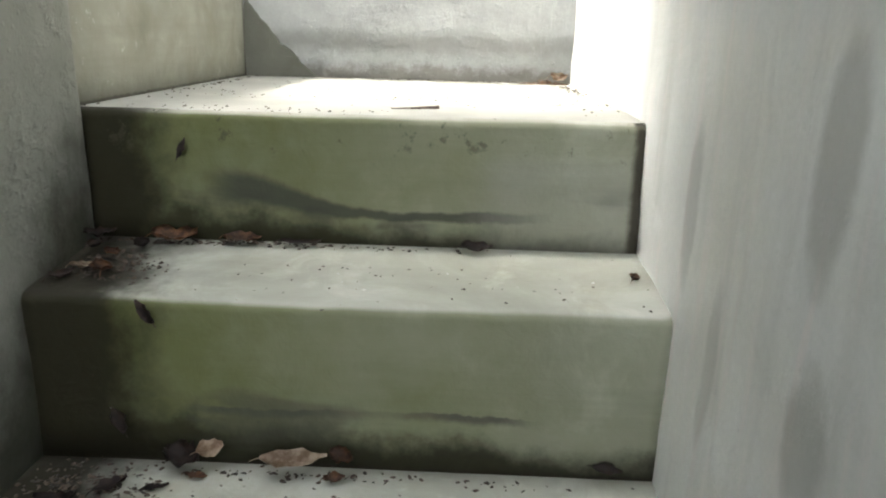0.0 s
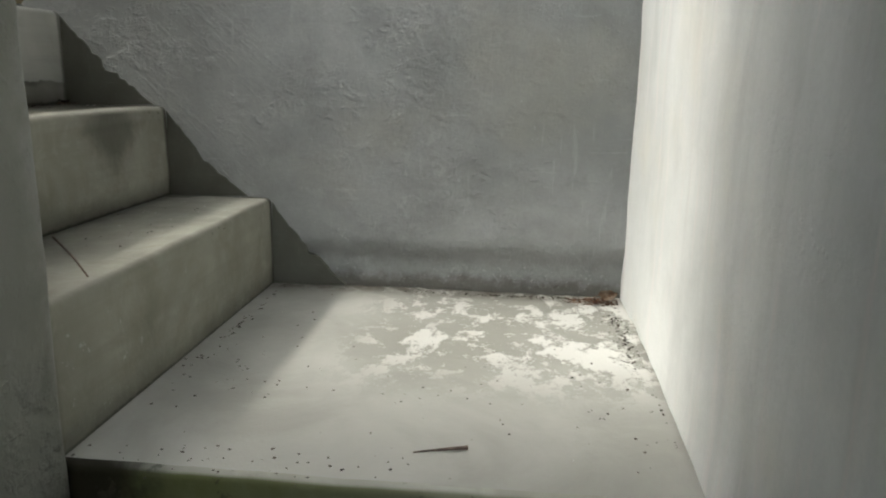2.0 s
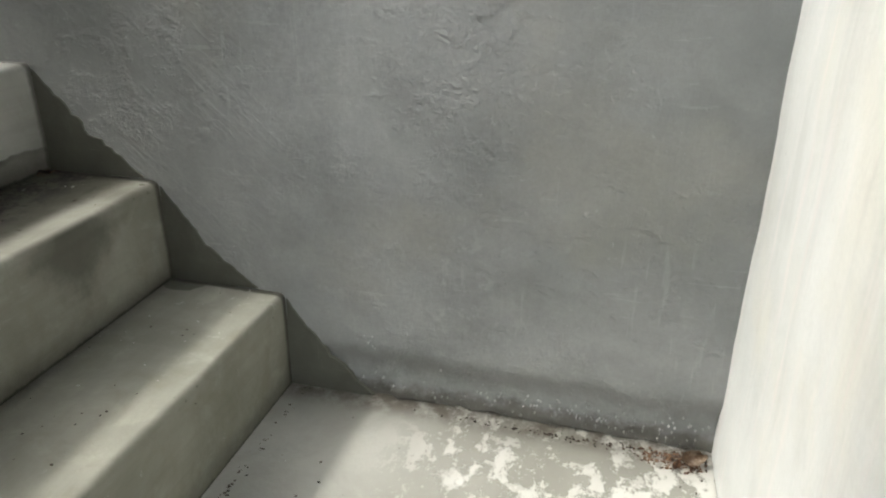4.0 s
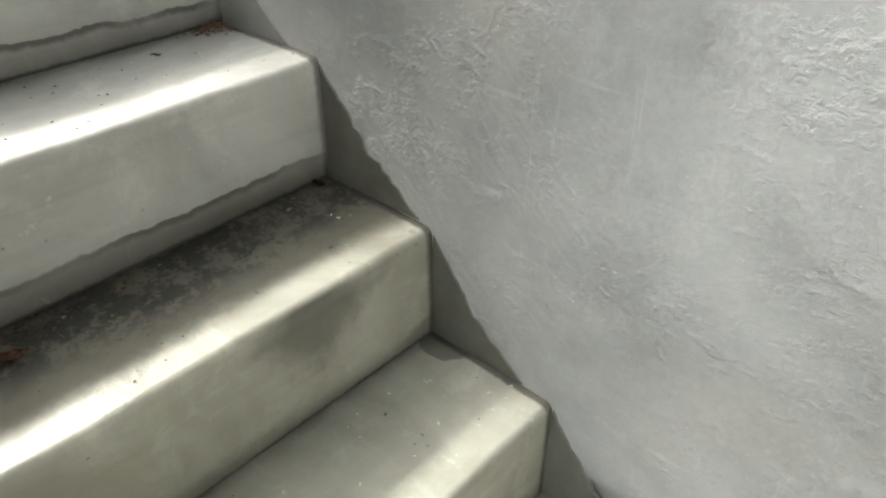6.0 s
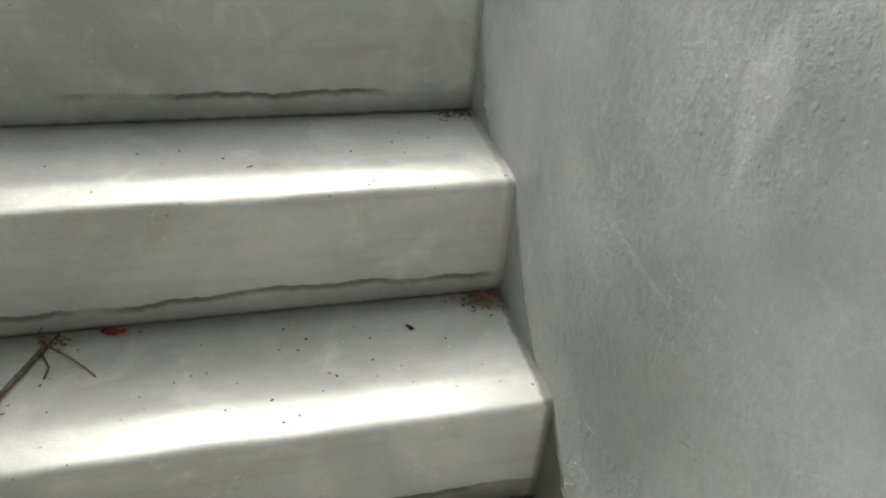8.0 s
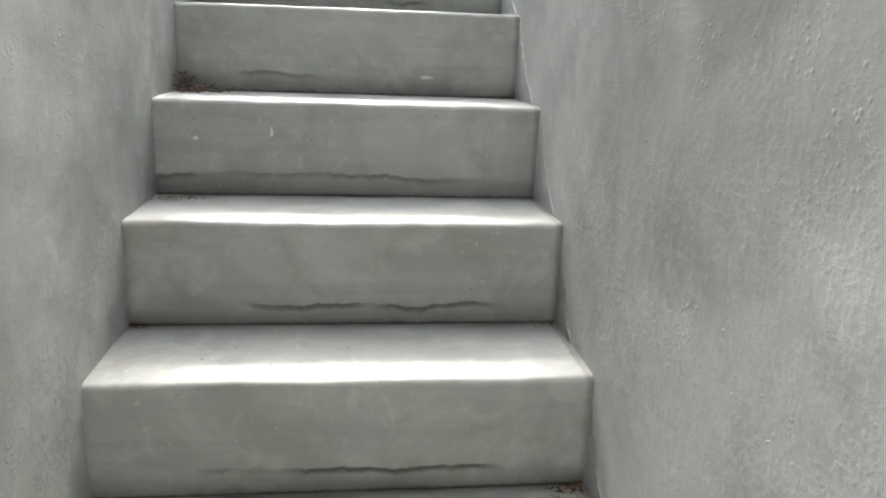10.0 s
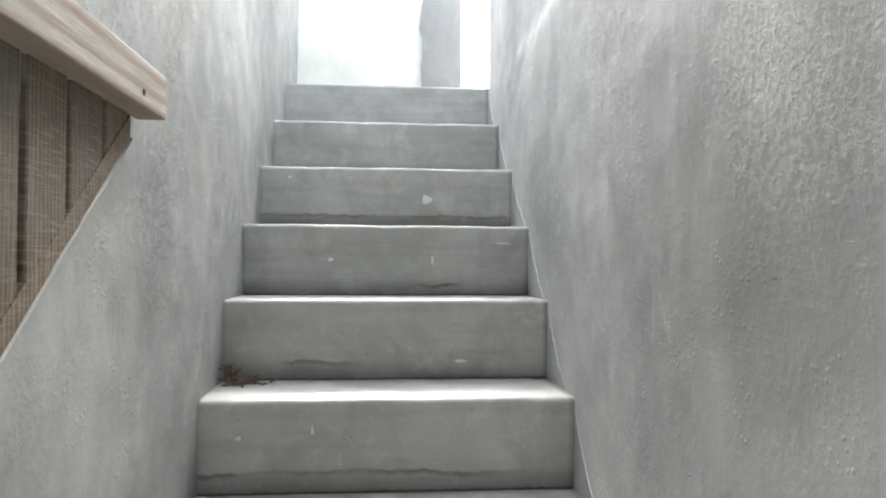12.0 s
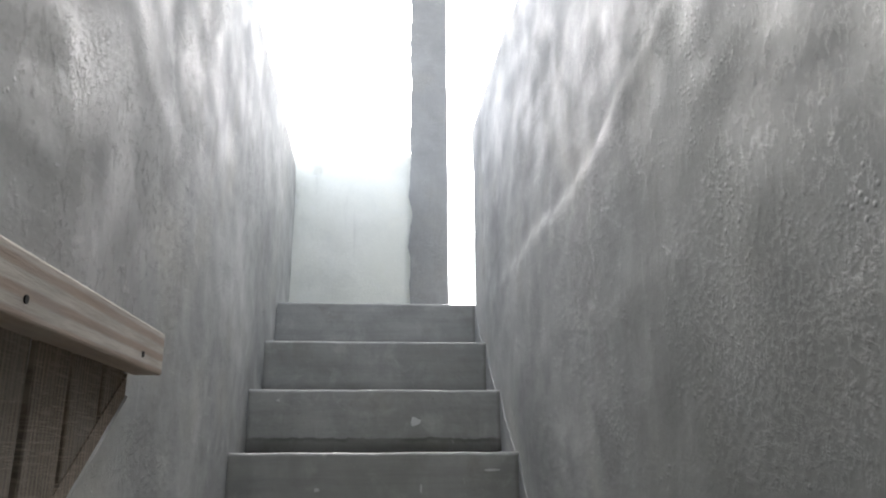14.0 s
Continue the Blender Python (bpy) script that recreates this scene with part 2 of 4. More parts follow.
PLASTER_PASSAGE = plaster_material("streaked_passage_render", (0.60, 0.61, 0.60), (0.73, 0.735, 0.72), 0.002, 0.5, (0.30, 0.30, 0.27), extra=passage_stains)
PLASTER_PALE = plaster_material("pale_render", (0.72, 0.73, 0.66), (0.80, 0.80, 0.74), 0.003, 0.2)
PLASTER_DARK = plaster_material("dark_grey_render", (0.24, 0.24, 0.238), (0.34, 0.34, 0.335), 0.006, 0.2)


def concrete_material(name, base, light, green=0.0, grime=0.0, corner=0.0, tide=None, right=0.821, edge=0.85, smear=0.0, polish=0.15, wet=0.0):
    """Trowelled cement of a step; its own z is 0 at the tread below and its own x is 0 at the riser."""
    n = Nodes(name, 0.6)
    x, y, z = n.axes()
    shift = n.math('MULTIPLY', n.chance(), 37.0)
    add = n.tree.nodes.new("ShaderNodeVectorMath")
    add.operation = 'ADD'
    n.link(n.coord, add.inputs[0]), n.link(shift, add.inputs[1])
    here = add.outputs[0]
    color = n.mix(n.range(n.noise(4.0, 5, 0.6, here, 0.8), 0.3, 0.7), base, light)
    wear = n.range(n.noise(11.0, 5, 0.65, here, 0.6), 0.5, 0.72)
    color = n.mix(n.math('MULTIPLY', wear, 0.45), color, tuple(min(0.75, 1.3 * v) for v in light))
    stain = n.range(n.noise(6.0, 6, 0.68, n.mapped((1, 1, 1), (8, 4, 2), source=here), 0.5), 0.50, 0.70)
    color = n.mix(n.math('MULTIPLY', stain, 0.4), color, tuple(k * v for k, v in zip((0.82, 0.78, 0.68), base)))
    sweep = n.noise(1.0, 5, 0.7, n.mapped((12, 2.2, 34), source=here))
    color = n.mix(n.range(sweep, 0.4, 0.72, 0.0, 0.3), color, tuple(0.72 * v for v in base))
    if green:
        moss = n.range(n.math('ADD', n.noise(3.4, 5, 0.65, here), n.math('MULTIPLY', y, -0.22)), 0.2, 0.62, 0.78, 1.0)
        face = n.range(n.axes(n.normal)[2], 0.85, 0.5)
        moss = n.math('MULTIPLY', moss, n.range(n.math('ADD', y, n.math('MULTIPLY', n.noise(5, 5, 0.65, here), 0.25)), 0.3, 0.9, 1.0, 0.6))
        color = n.mix(n.math('MULTIPLY', n.math('MULTIPLY', moss, face), green), color, (0.104, 0.114, 0.042))
    # a tide line above the foot of the riser, from y0 to y1, with a damp band below it
    if tide:
        y0, y1, height, dark, band = tide
        wave = n.noise(1.0, 4, 0.6, n.mapped((0.5, 5.5, 0.3), source=here))
        top = n.math('ADD', n.math('MULTIPLY', n.math('SUBTRACT', wave, 0.5), 0.045), height)
        rag = n.math('MULTIPLY', n.math('SUBTRACT', n.noise(45, 5, 0.65, here), 0.5), 0.010)
        gap = n.math('SUBTRACT', n.math('ADD', z, rag), top)
        line = n.math('MULTIPLY', n.range(gap, -0.013, -0.003), n.range(gap, 0.003, 0.0))
        along = n.math('MULTIPLY', n.range(y, y0 - 0.03, y0 + 0.03), n.range(y, y1 + 0.03, y1 - 0.03))
        broken = n.range(n.noise(1.0, 3, 0.5, n.mapped((0.4, 6.5, 0.4), (5, 1, 2), source=here)), 0.36, 0.54, 0.25, 1.0)
        color = n.mix(n.math('MULTIPLY', n.math('MULTIPLY', line, n.math('MULTIPLY', along, broken)), dark), color, (0.065, 0.065, 0.056))
        below = n.math('MULTIPLY', n.range(gap, 0.001, -0.002), n.math('MULTIPLY', along, n.range(z, 0.195, 0.18)))
        color = n.mix(n.math('MULTIPLY', below, band), color, (0.115, 0.11, 0.09))
    if corner:
        reach = n.math('ADD', 0.13, n.math('MULTIPLY', n.math('SUBTRACT', n.noise(9.0, 5, 0.65, here), 0.5), 0.2))
        sludge = n.range(n.math('ADD', y, n.math('MULTIPLY', z, 0.25)), reach, n.math('ADD', reach, 0.12), 1.0, 0.0)
        foot = n.math('ADD', n.math('MULTIPLY', z, 9.0), n.math('MULTIPLY', n.math('SUBTRACT', n.noise(12.0, 5, 0.65, here), 0.5), 0.9))
        foot = n.math('MULTIPLY', n.range(n.math('ADD', foot, n.math('MULTIPLY', y, 0.6)), 0.45, 0.85, 1.0, 0.0), 0.9)
        color = n.mix(n.math('MULTIPLY', n.math('MAXIMUM', sludge, foot), corner), color, (0.018, 0.016, 0.01))
        wet = n.range(n.noise(1.0, 4, 0.6, n.mapped((0.5, 3.0, 10.0), (2, 0, 4), source=here)), 0.54, 0.66)
        color = n.mix(n.math('MULTIPLY', n.math('MULTIPLY', wet, n.range(n.math('ADD', z, n.math('MULTIPLY', n.noise(11, 4, 0.6, here), 0.06)), 0.16, 0.10)), 0.65), color, (0.06, 0.06, 0.045))
    if smear:
        # a wet smear that thins out across the front
        mid = n.range(y, 0.25, 0.44, 0.091, 0.061)
        off = n.math('ABSOLUTE', n.math('ADD', n.math('SUBTRACT', z, mid), n.math('MULTIPLY', n.math('SUBTRACT', n.noise(9, 5, 0.65, here), 0.5), 0.03)))
        wide = n.range(y, 0.25, 0.45, 0.034, 0.010)
        shape = n.math('MULTIPLY', n.range(off, wide, n.math('MULTIPLY', wide, 0.35)), n.math('MULTIPLY', n.range(y, 0.2, 0.27), n.range(y, 0.72, 0.64)))
        color = n.mix(n.math('MULTIPLY', shape, smear), color, (0.045, 0.047, 0.038))
        bare = n.range(n.math('ADD', y, n.math('MULTIPLY', n.math('SUBTRACT', n.noise(7, 5, 0.65, here), 0.5), 0.12)), 0.57, 0.65)
        color = n.mix(n.math('MULTIPLY', n.math('MULTIPLY', bare, n.range(z, 0.16, 0.13)), 0.4), color, (0.24, 0.24, 0.21))
        pock = n.math('MULTIPLY', n.range(n.noise(26, 5, 0.7, here), 0.58, 0.66), n.range(z, 0.12, 0.17))
        color = n.mix(n.math('MULTIPLY', pock, 0.6), color, (0.05, 0.05, 0.035))
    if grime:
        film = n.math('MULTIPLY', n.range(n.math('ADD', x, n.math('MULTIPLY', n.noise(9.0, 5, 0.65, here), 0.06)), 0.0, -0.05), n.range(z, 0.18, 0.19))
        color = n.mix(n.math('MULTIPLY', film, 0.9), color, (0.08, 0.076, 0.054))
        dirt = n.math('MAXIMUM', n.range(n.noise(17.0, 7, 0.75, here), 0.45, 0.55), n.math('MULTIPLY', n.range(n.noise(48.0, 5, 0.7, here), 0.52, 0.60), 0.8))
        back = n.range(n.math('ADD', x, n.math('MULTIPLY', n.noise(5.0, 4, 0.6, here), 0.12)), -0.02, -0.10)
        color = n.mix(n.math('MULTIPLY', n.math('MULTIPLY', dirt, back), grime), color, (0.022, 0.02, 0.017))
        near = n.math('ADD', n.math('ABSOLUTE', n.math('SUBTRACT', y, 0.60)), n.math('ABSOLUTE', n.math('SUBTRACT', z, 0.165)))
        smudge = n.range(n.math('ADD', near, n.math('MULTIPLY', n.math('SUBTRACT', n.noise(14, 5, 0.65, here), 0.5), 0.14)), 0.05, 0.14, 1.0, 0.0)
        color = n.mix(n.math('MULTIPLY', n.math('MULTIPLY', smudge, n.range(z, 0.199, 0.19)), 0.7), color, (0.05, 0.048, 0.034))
    if wet:
        spot = n.math('ADD', n.math('POWER', n.math('DIVIDE', n.math('ADD', x, 0.205), 0.052), 2.0), n.math('POWER', n.math('DIVIDE', n.math('SUBTRACT', y, 0.822), 0.046), 2.0))
        spot = n.range(n.math('ADD', spot, n.math('MULTIPLY', n.math('SUBTRACT', n.noise(22, 5, 0.65, here), 0.5), 1.1)), 0.75, 0.95, 1.0, 0.0)
        color = n.mix(n.math('MULTIPLY', n.math('MULTIPLY', spot, n.range(z, 0.19, 0.198)), wet), color, (0.075, 0.074, 0.058))
    rag = n.noise(60, 5, 0.7, here)
    joint = n.range(n.math('ADD', z, n.math('MULTIPLY', n.math('SUBTRACT', rag, 0.5), 0.012)), 0.007, 0.002)
    ends = n.range(n.math('ADD', y, n.math('MULTIPLY', n.math('SUBTRACT', rag, 0.5), 0.008)), right - 0.012, right)
    color = n.mix(n.math('MULTIPLY', n.math('MAXIMUM', n.math('MULTIPLY', joint, 0.7), n.math('MULTIPLY', n.math('MULTIPLY', ends, edge), n.range(z, 0.199, 0.19))), 1.0), color, (0.04, 0.034, 0.026))
    crack = n.math('MULTIPLY', n.range(n.math('ADD', y, n.math('MULTIPLY', n.math('SUBTRACT', rag, 0.5), 0.012)), right - 0.012, right - 0.004), n.range(z, 0.19, 0.198))
    color = n.mix(n.math('MULTIPLY', crack, edge), color, (0.03, 0.026, 0.02))
    speck = n.range(n.cells(30, here), 0.0, 0.10, 1.0, 0.0)
    sparse = n.range(n.noise(9, 3, 0.5, here), 0.55, 0.62)
    color = n.mix(n.math('MULTIPLY', n.math('MULTIPLY', speck, sparse), 0.75), color, (0.05, 0.045, 0.04))
    scuff = n.math('MULTIPLY', n.range(n.noise(34, 5, 0.7, here), 0.62, 0.68), n.range(n.noise(5, 3, 0.5, n.mapped((1, 1, 1), (3, 3, 3), source=here)), 0.46, 0.6))
    color = n.mix(n.math('MULTIPLY', scuff, 0.0 if corner else 0.4), color, (0.56, 0.56, 0.53))
    b1 = n.bump(n.noise(16, 5, 0.6, here, 0.6), 0.004, 0.6)
    b2 = n.bump(n.noise(90, 4, 0.7, here), 0.0012, 0.5, b1)
    b3 = n.bump(sweep, 0.0015, 0.5, b2)
    if corner:
        n.bsdf.inputs["Specular IOR Level"].default_value = 0.12
    # the nosing is worn smooth by feet, the rest is dull
    nose = n.math('MULTIPLY', n.range(n.math('ADD', x, n.math('MULTIPLY', n.math('SUBTRACT', n.noise(8, 4, 0.6, here), 0.5), 0.05)), -0.075, -0.03), n.range(z, 0.165, 0.185))
    dull = n.range(n.noise(7, 4, 0.6, here), 0.3, 0.7, 0.5, 0.78)
    return n.done(color, b3, n.math('SUBTRACT', dull, n.math('MULTIPLY', nose, 0.0 if corner else polish)))


GREY, GREY_LIGHT = (0.30, 0.302, 0.284), (0.405, 0.406, 0.386)
STEP_OLIVE = concrete_material("olive_step_cement", (0.225, 0.222, 0.188), (0.315, 0.308, 0.265), 0.15, polish=0.05, wet=0.75)
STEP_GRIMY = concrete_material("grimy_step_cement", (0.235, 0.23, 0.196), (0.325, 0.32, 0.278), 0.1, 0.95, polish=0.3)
# from the third step up: tide lines as (y0, y1, height, line, band)
TIDES = ((0.10, 0.82, 0.047, 0.9, 0.62), (0.02, 0.80, 0.038, 0.85, 0.18), (0.20, 0.66, 0.044, 0.9, 0.0), (0.24, 0.70, 0.040, 0.75, 0.0),
         (0.0, 0.70, 0.046, 0.6, 0.15), (0.16, 0.34, 0.045, 0.5, 0.2), (0.50, 0.61, 0.031, 0.8, 0.0), (0.0, 0.81, 0.046, 0.5, 0.35),
         (0.20, 0.55, 0.018, 0.5, 0.0), None)
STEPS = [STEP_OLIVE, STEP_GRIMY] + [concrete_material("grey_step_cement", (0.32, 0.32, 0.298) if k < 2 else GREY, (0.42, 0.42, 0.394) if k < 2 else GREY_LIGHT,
                                                      0.05 if k < 2 else 0.0, tide=tide, edge=0.7 if k < 1 else 0.35, polish=0.1 if k < 1 else 0.0) for k, tide in enumerate(TIDES)]
# colours for the shadow that each step casts on the wall, and some damp
SHADOW_DAMP_PALE = plaster_material("pale_shadow_damp_cement", (0.22, 0.222, 0.205), (0.33, 0.332, 0.31), 0.002, 0.1)
SHADOW_DAMP = plaster_material("shadow_damp_smooth_cement", (0.085, 0.085, 0.066), (0.175, 0.175, 0.15), 0.002, 0.1)
STEP_MOSSY = concrete_material("mossy_step_cement", (0.32, 0.32, 0.27), (0.43, 0.43, 0.38), 1.0, 0.0, 0.97, (0.22, 0.61, 0.078, 0.85, 0.0), 0.772, 0.0)
LANDING_FRONT = concrete_material("mossy_landing_front", (0.32, 0.32, 0.27), (0.43, 0.43, 0.38), 1.0, 0.0, 0.97, right=0.824, edge=0.9, smear=0.85)


def landing_material():
    """Cement with flaking patches of pale screed."""
    n = Nodes("flaking_landing_cement", 0.6)
    color = n.mix(n.range(n.noise(4, 5, 0.6, warp=0.6), 0.3, 0.7), (0.30, 0.295, 0.265), (0.40, 0.395, 0.36))
    flake = n.math('MAXIMUM', n.range(n.noise(8, 9, 0.74, n.mapped((1, 1.3, 1), (0.3, 0.1, 0))), 0.50, 0.545), n.math('MULTIPLY', n.range(n.noise(24, 7, 0.72), 0.55, 0.60), 0.7))
    lx, ly, z = n.axes()
    x, y = n.math('ADD', ly, LEFT_X - 0.06), n.math('SUBTRACT', NOSE_Y[0], lx)
    zone = n.math('MULTIPLY', n.range(x, -0.30, -0.1), n.range(y, 1.2, 1.5))
    flake = n.math('MULTIPLY', flake, zone)
    color = n.mix(n.math('MULTIPLY', zone, 0.45), color, (0.25, 0.24, 0.20))
    color = n.mix(n.math('MULTIPLY', flake, 0.92), color, (0.66, 0.65, 0.61))
    speck = n.math('MULTIPLY', n.range(n.cells(38), 0.0, 0.1, 1.0, 0.0), n.range(n.noise(6, 3), 0.5, 0.6))
    color = n.mix(n.math('MULTIPLY', speck, 0.7), color, (0.06, 0.05, 0.04))
    edge = n.math('MULTIPLY', n.range(y, 1.76, 1.82), n.range(n.noise(20, 5, 0.7), 0.35, 0.6))
    color = n.mix(n.math('MULTIPLY', edge, 0.8), color, (0.09, 0.07, 0.05))
    b1 = n.bump(flake, 0.0012, 0.8)
    b2 = n.bump(n.noise(70, 4, 0.7), 0.0015, 0.6, b1)
    return n.done(color, b2)


LEFT_X, NOSE_Y = -0.472, [0.998, 0.790, 0.552, 0.31, 0.07]
LANDING = landing_material()


def wood_material(name, dark, light, across, saw=0.0, along='Z'):
    """Weathered softwood; across scales the grain over x, y, z."""
    n = Nodes(name, 0.75)
    here = n.mapped(across)
    rings = n.tree.nodes.new("ShaderNodeTexWave")
    rings.wave_type, rings.bands_direction = 'BANDS', along
    rings.inputs["Scale"].default_value, rings.inputs["Distortion"].default_value = 0.55, 3.5
    rings.inputs["Detail"].default_value, rings.inputs["Detail Scale"].default_value = 4.0, 0.6
    n.link(here, rings.inputs["Vector"])
    grain = n.range(rings.outputs["Fac"], 0.25, 0.9)
    color = n.mix(grain, light, dark)
    fibre = n.noise(3.0, 6, 0.75, here)
    color = n.mix(n.range(fibre, 0.35, 0.65, 0.0, 0.55), color, tuple(0.6 * v for v in dark))
    height = fibre
    if saw:
        rows = n.noise(1.0, 4, 0.7, n.mapped((14, 6, 230)))
        cols = n.noise(1.0, 4, 0.7, n.mapped((210, 6, 9)))
        cut = n.math('MULTIPLY', n.math('MAXIMUM', n.range(rows, 0.47, 0.62), n.range(cols, 0.50, 0.62)), n.range(n.noise(6, 4), 0.25, 0.5))
        color = n.mix(n.math('MULTIPLY', cut, saw), color, (0.33, 0.28, 0.215))
        height = n.math('ADD', fibre, cut)
    hue = n.tree.nodes.new("ShaderNodeHueSaturation")
    n.link(n.math('ADD', 0.75, n.math('MULTIPLY', n.chance(), 0.6)), hue.inputs["Value"]), n.link(color, hue.inputs["Color"])
    color = hue.outputs[0]
    grey = n.range(n.noise(5, 4), 0.4, 0.7)
    color = n.mix(n.math('MULTIPLY', grey, 0.35), color, (0.30, 0.29, 0.27))
    return n.done(color, n.bump(height, 0.0015, 0.8))


RAIL_WOOD = wood_material("pale_pine", (0.40, 0.31, 0.24), (0.60, 0.555, 0.50), (1.6, 18, 24))
BOARD_WOOD = wood_material("sawn_brown_board", (0.105, 0.073, 0.045), (0.20, 0.15, 0.10), (60, 30, 4), 0.42, 'X')


def plain(name, a, b, scale=30.0, roughness=0.7):
    n = Nodes(name, roughness)
    color = n.mix(n.range(n.noise(scale, 4, 0.6), 0.35, 0.65), a, b)
    shade = n.math('ADD', 0.7, n.math('MULTIPLY', n.chance(), 0.6))
    hue = n.tree.nodes.new("ShaderNodeHueSaturation")
    n.link(shade, hue.inputs["Value"]), n.link(color, hue.inputs["Color"])
    return n.done(hue.outputs[0], n.bump(n.noise(scale * 3, 4), 0.0008, 0.6))


DRY_LEAF = plain("dry_brown_leaf", (0.06, 0.028, 0.016), (0.20, 0.095, 0.045), 70)
PALE_LEAF = plain("pale_dry_leaf", (0.16, 0.10, 0.06), (0.42, 0.34, 0.26), 45)
DARK_LEAF = plain("rotten_dark_leaf", (0.018, 0.011, 0.009), (0.05, 0.027, 0.02), 60)
HUSK = plain("dry_husk", (0.04, 0.026, 0.02), (0.20, 0.14, 0.10), 70)
RED_LEAF = plain("red_leaf", (0.28, 0.02, 0.015), (0.40, 0.05, 0.03), 60, 0.5)
TWIG = plain("brown_twig", (0.075, 0.05, 0.038), (0.18, 0.13, 0.10), 80)
GRIT = plain("dark_grit", (0.03, 0.025, 0.02), (0.10, 0.07, 0.05), 90)
RUST_GRIT = plain("rusty_crumbs", (0.07, 0.036, 0.022), (0.24, 0.135, 0.075), 90)
OLD_WOOD = plain("old_brown_wood", (0.14, 0.10, 0.05), (0.23, 0.17, 0.09), 18)
GAP = plain("dark_gap", (0.012, 0.01, 0.008), (0.02, 0.016, 0.012), 40)
EARTH = plain("bare_ground", (0.20, 0.19, 0.16), (0.30, 0.28, 0.24), 2.0, 0.9)


# ---- building helpers ----
def mesh_of(name, verts, faces, material, smooth=False):
    me = bpy.data.meshes.new(name)
    me.from_pydata([tuple(v) for v in verts], [], faces)
    me.update()
    me.materials.append(material)
    if smooth:
        me.polygons.foreach_set("use_smooth", [True] * len(me.polygons))
    return me


def bm_mesh(name, bm, material, smooth=False):
    me = bpy.data.meshes.new(name)
    bmesh.ops.recalc_face_normals(bm, faces=bm.faces)
    bm.to_mesh(me)
    bm.free()
    me.materials.append(material)
    if smooth:
        me.polygons.foreach_set("use_smooth", [True] * len(me.polygons))
    return me


def part(name, bm, material, parent, label="", smooth=False):
    ob = new(name, bm_mesh(name, bm, material, smooth))
    ob.parent = parent
    return tagged(ob, label)


def structure(name, data, label, category):
    return tagged(new(name, data), label, category, kind="structure")


def box(bm, lo, hi, bevel=0.0, segments=2):
    made = bmesh.ops.create_cube(bm, size=1.0)
    for v in made["verts"]:
        v.co = [lo[i] + (v.co[i] + 0.5) * (hi[i] - lo[i]) for i in range(3)]
    if bevel:
        edges = list({e for v in made["verts"] for e in v.link_edges})
        bmesh.ops.bevel(bm, geom=edges, offset=bevel, segments=segments, affect='EDGES', profile=0.6)
    return bm


def rough_field(p, size, octaves=4):
    return noise.fractal(Vector(p) * size, 0.8, 2.0, octaves)


def render_sheet(name, line, z0, z1, step, thick, material, relief, shape=None, calm=None):
    """A rendered wall: a plan line of (x, y, nx, ny) carried from z0 to z1, uneven on its face, flat behind."""
    top = z1 if callable(z1) else (lambda x, y: z1)
    nz = max(2, round((max(top(x, y) for x, y, _, _ in line) - z0) / step))
    verts, faces, nu = [], [], len(line)
    for x, y, nx, ny in line:
        for z in (z0 + (top(x, y) - z0) * k / nz for k in range(nz + 1)):
            d = relief * (rough_field((x, y, z), 2.3) * 0.9 + rough_field((x + 9, y, z), 11.0, 3) * 0.16)
            if calm:
                d *= calm(x, z)
            if shape:
                d += shape(x, y, z)
            verts.append((x + nx * d, y + ny * d, z))
    front = len(verts)
    for x, y, nx, ny in line:
        for z in (z0, top(x, y)):
            verts.append((x - nx * thick, y - ny * thick, z))
    m = nz + 1
    for i in range(nu - 1):
        for k in range(nz):
            faces.append((i * m + k, (i + 1) * m + k, (i + 1) * m + k + 1, i * m + k + 1))
        a, b = front + 2 * i, front + 2 * i + 2
        faces.append((a + 1, b + 1, b, a))
        faces.append((i * m + nz, (i + 1) * m + nz, b + 1, a + 1))
        faces.append((a, b, (i + 1) * m, i * m))
    faces.append(tuple(range(m)) + (front + 1, front))
    last = (nu - 1) * m
    faces.append((front + 2 * nu - 2, front + 2 * nu - 1) + tuple(last + k for k in range(nz, -1, -1)))
    me = mesh_of(name, verts, faces, material, True)
    bm = bmesh.new()
    bm.from_mesh(me)
    bmesh.ops.recalc_face_normals(bm, faces=bm.faces)
    bm.to_mesh(me)
    bm.free()
    return me


def straight(a, b, normal, step):
    n = max(1, round(math.dist(a, b) / step))
    return [(a[0] + (b[0] - a[0]) * k / n, a[1] + (b[1] - a[1]) * k / n, *normal) for k in range(n + 1)]


# ---- plan ----
RISE = 0.2
LANDING_Z = 1.0
RIGHT_X = 0.298
INNER_Y, OUTER_Y = 1.012, 1.826
NOSE_X = [-0.494, -0.731, -0.963, -1.208, -1.450, -1.701, -1.946, -2.210, -2.457, -2.740, -3.017, -3.290]
BACK_X = -3.75
TOP_Z = LANDING_Z + 12 * RISE
WALL_TOP = 4.18


# ---- walls ----
def outer_shape(x, y, z):
    d = 0.0
    lip = 3.345 + 0.22 * max(0.0, x + 1.65) + 0.022 * rough_field((x, 0, 5), 4.0, 4) + 0.02 * rough_field((x, 4, 5), 17.0, 3)
    if z > lip:
        d -= 0.013 * min(1.0, (z - lip) / 0.03) * min(1.0, max(0.0, (x + 2.9) / 0.9))
    low = LANDING_Z + 0.085 + 0.012 * rough_field((x, 3, 0), 7.0, 3)
    if z < low and x > -0.5:
        d -= 0.009 + 0.010 * rough_field((x, 1, z), 28.0, 3)
    return d


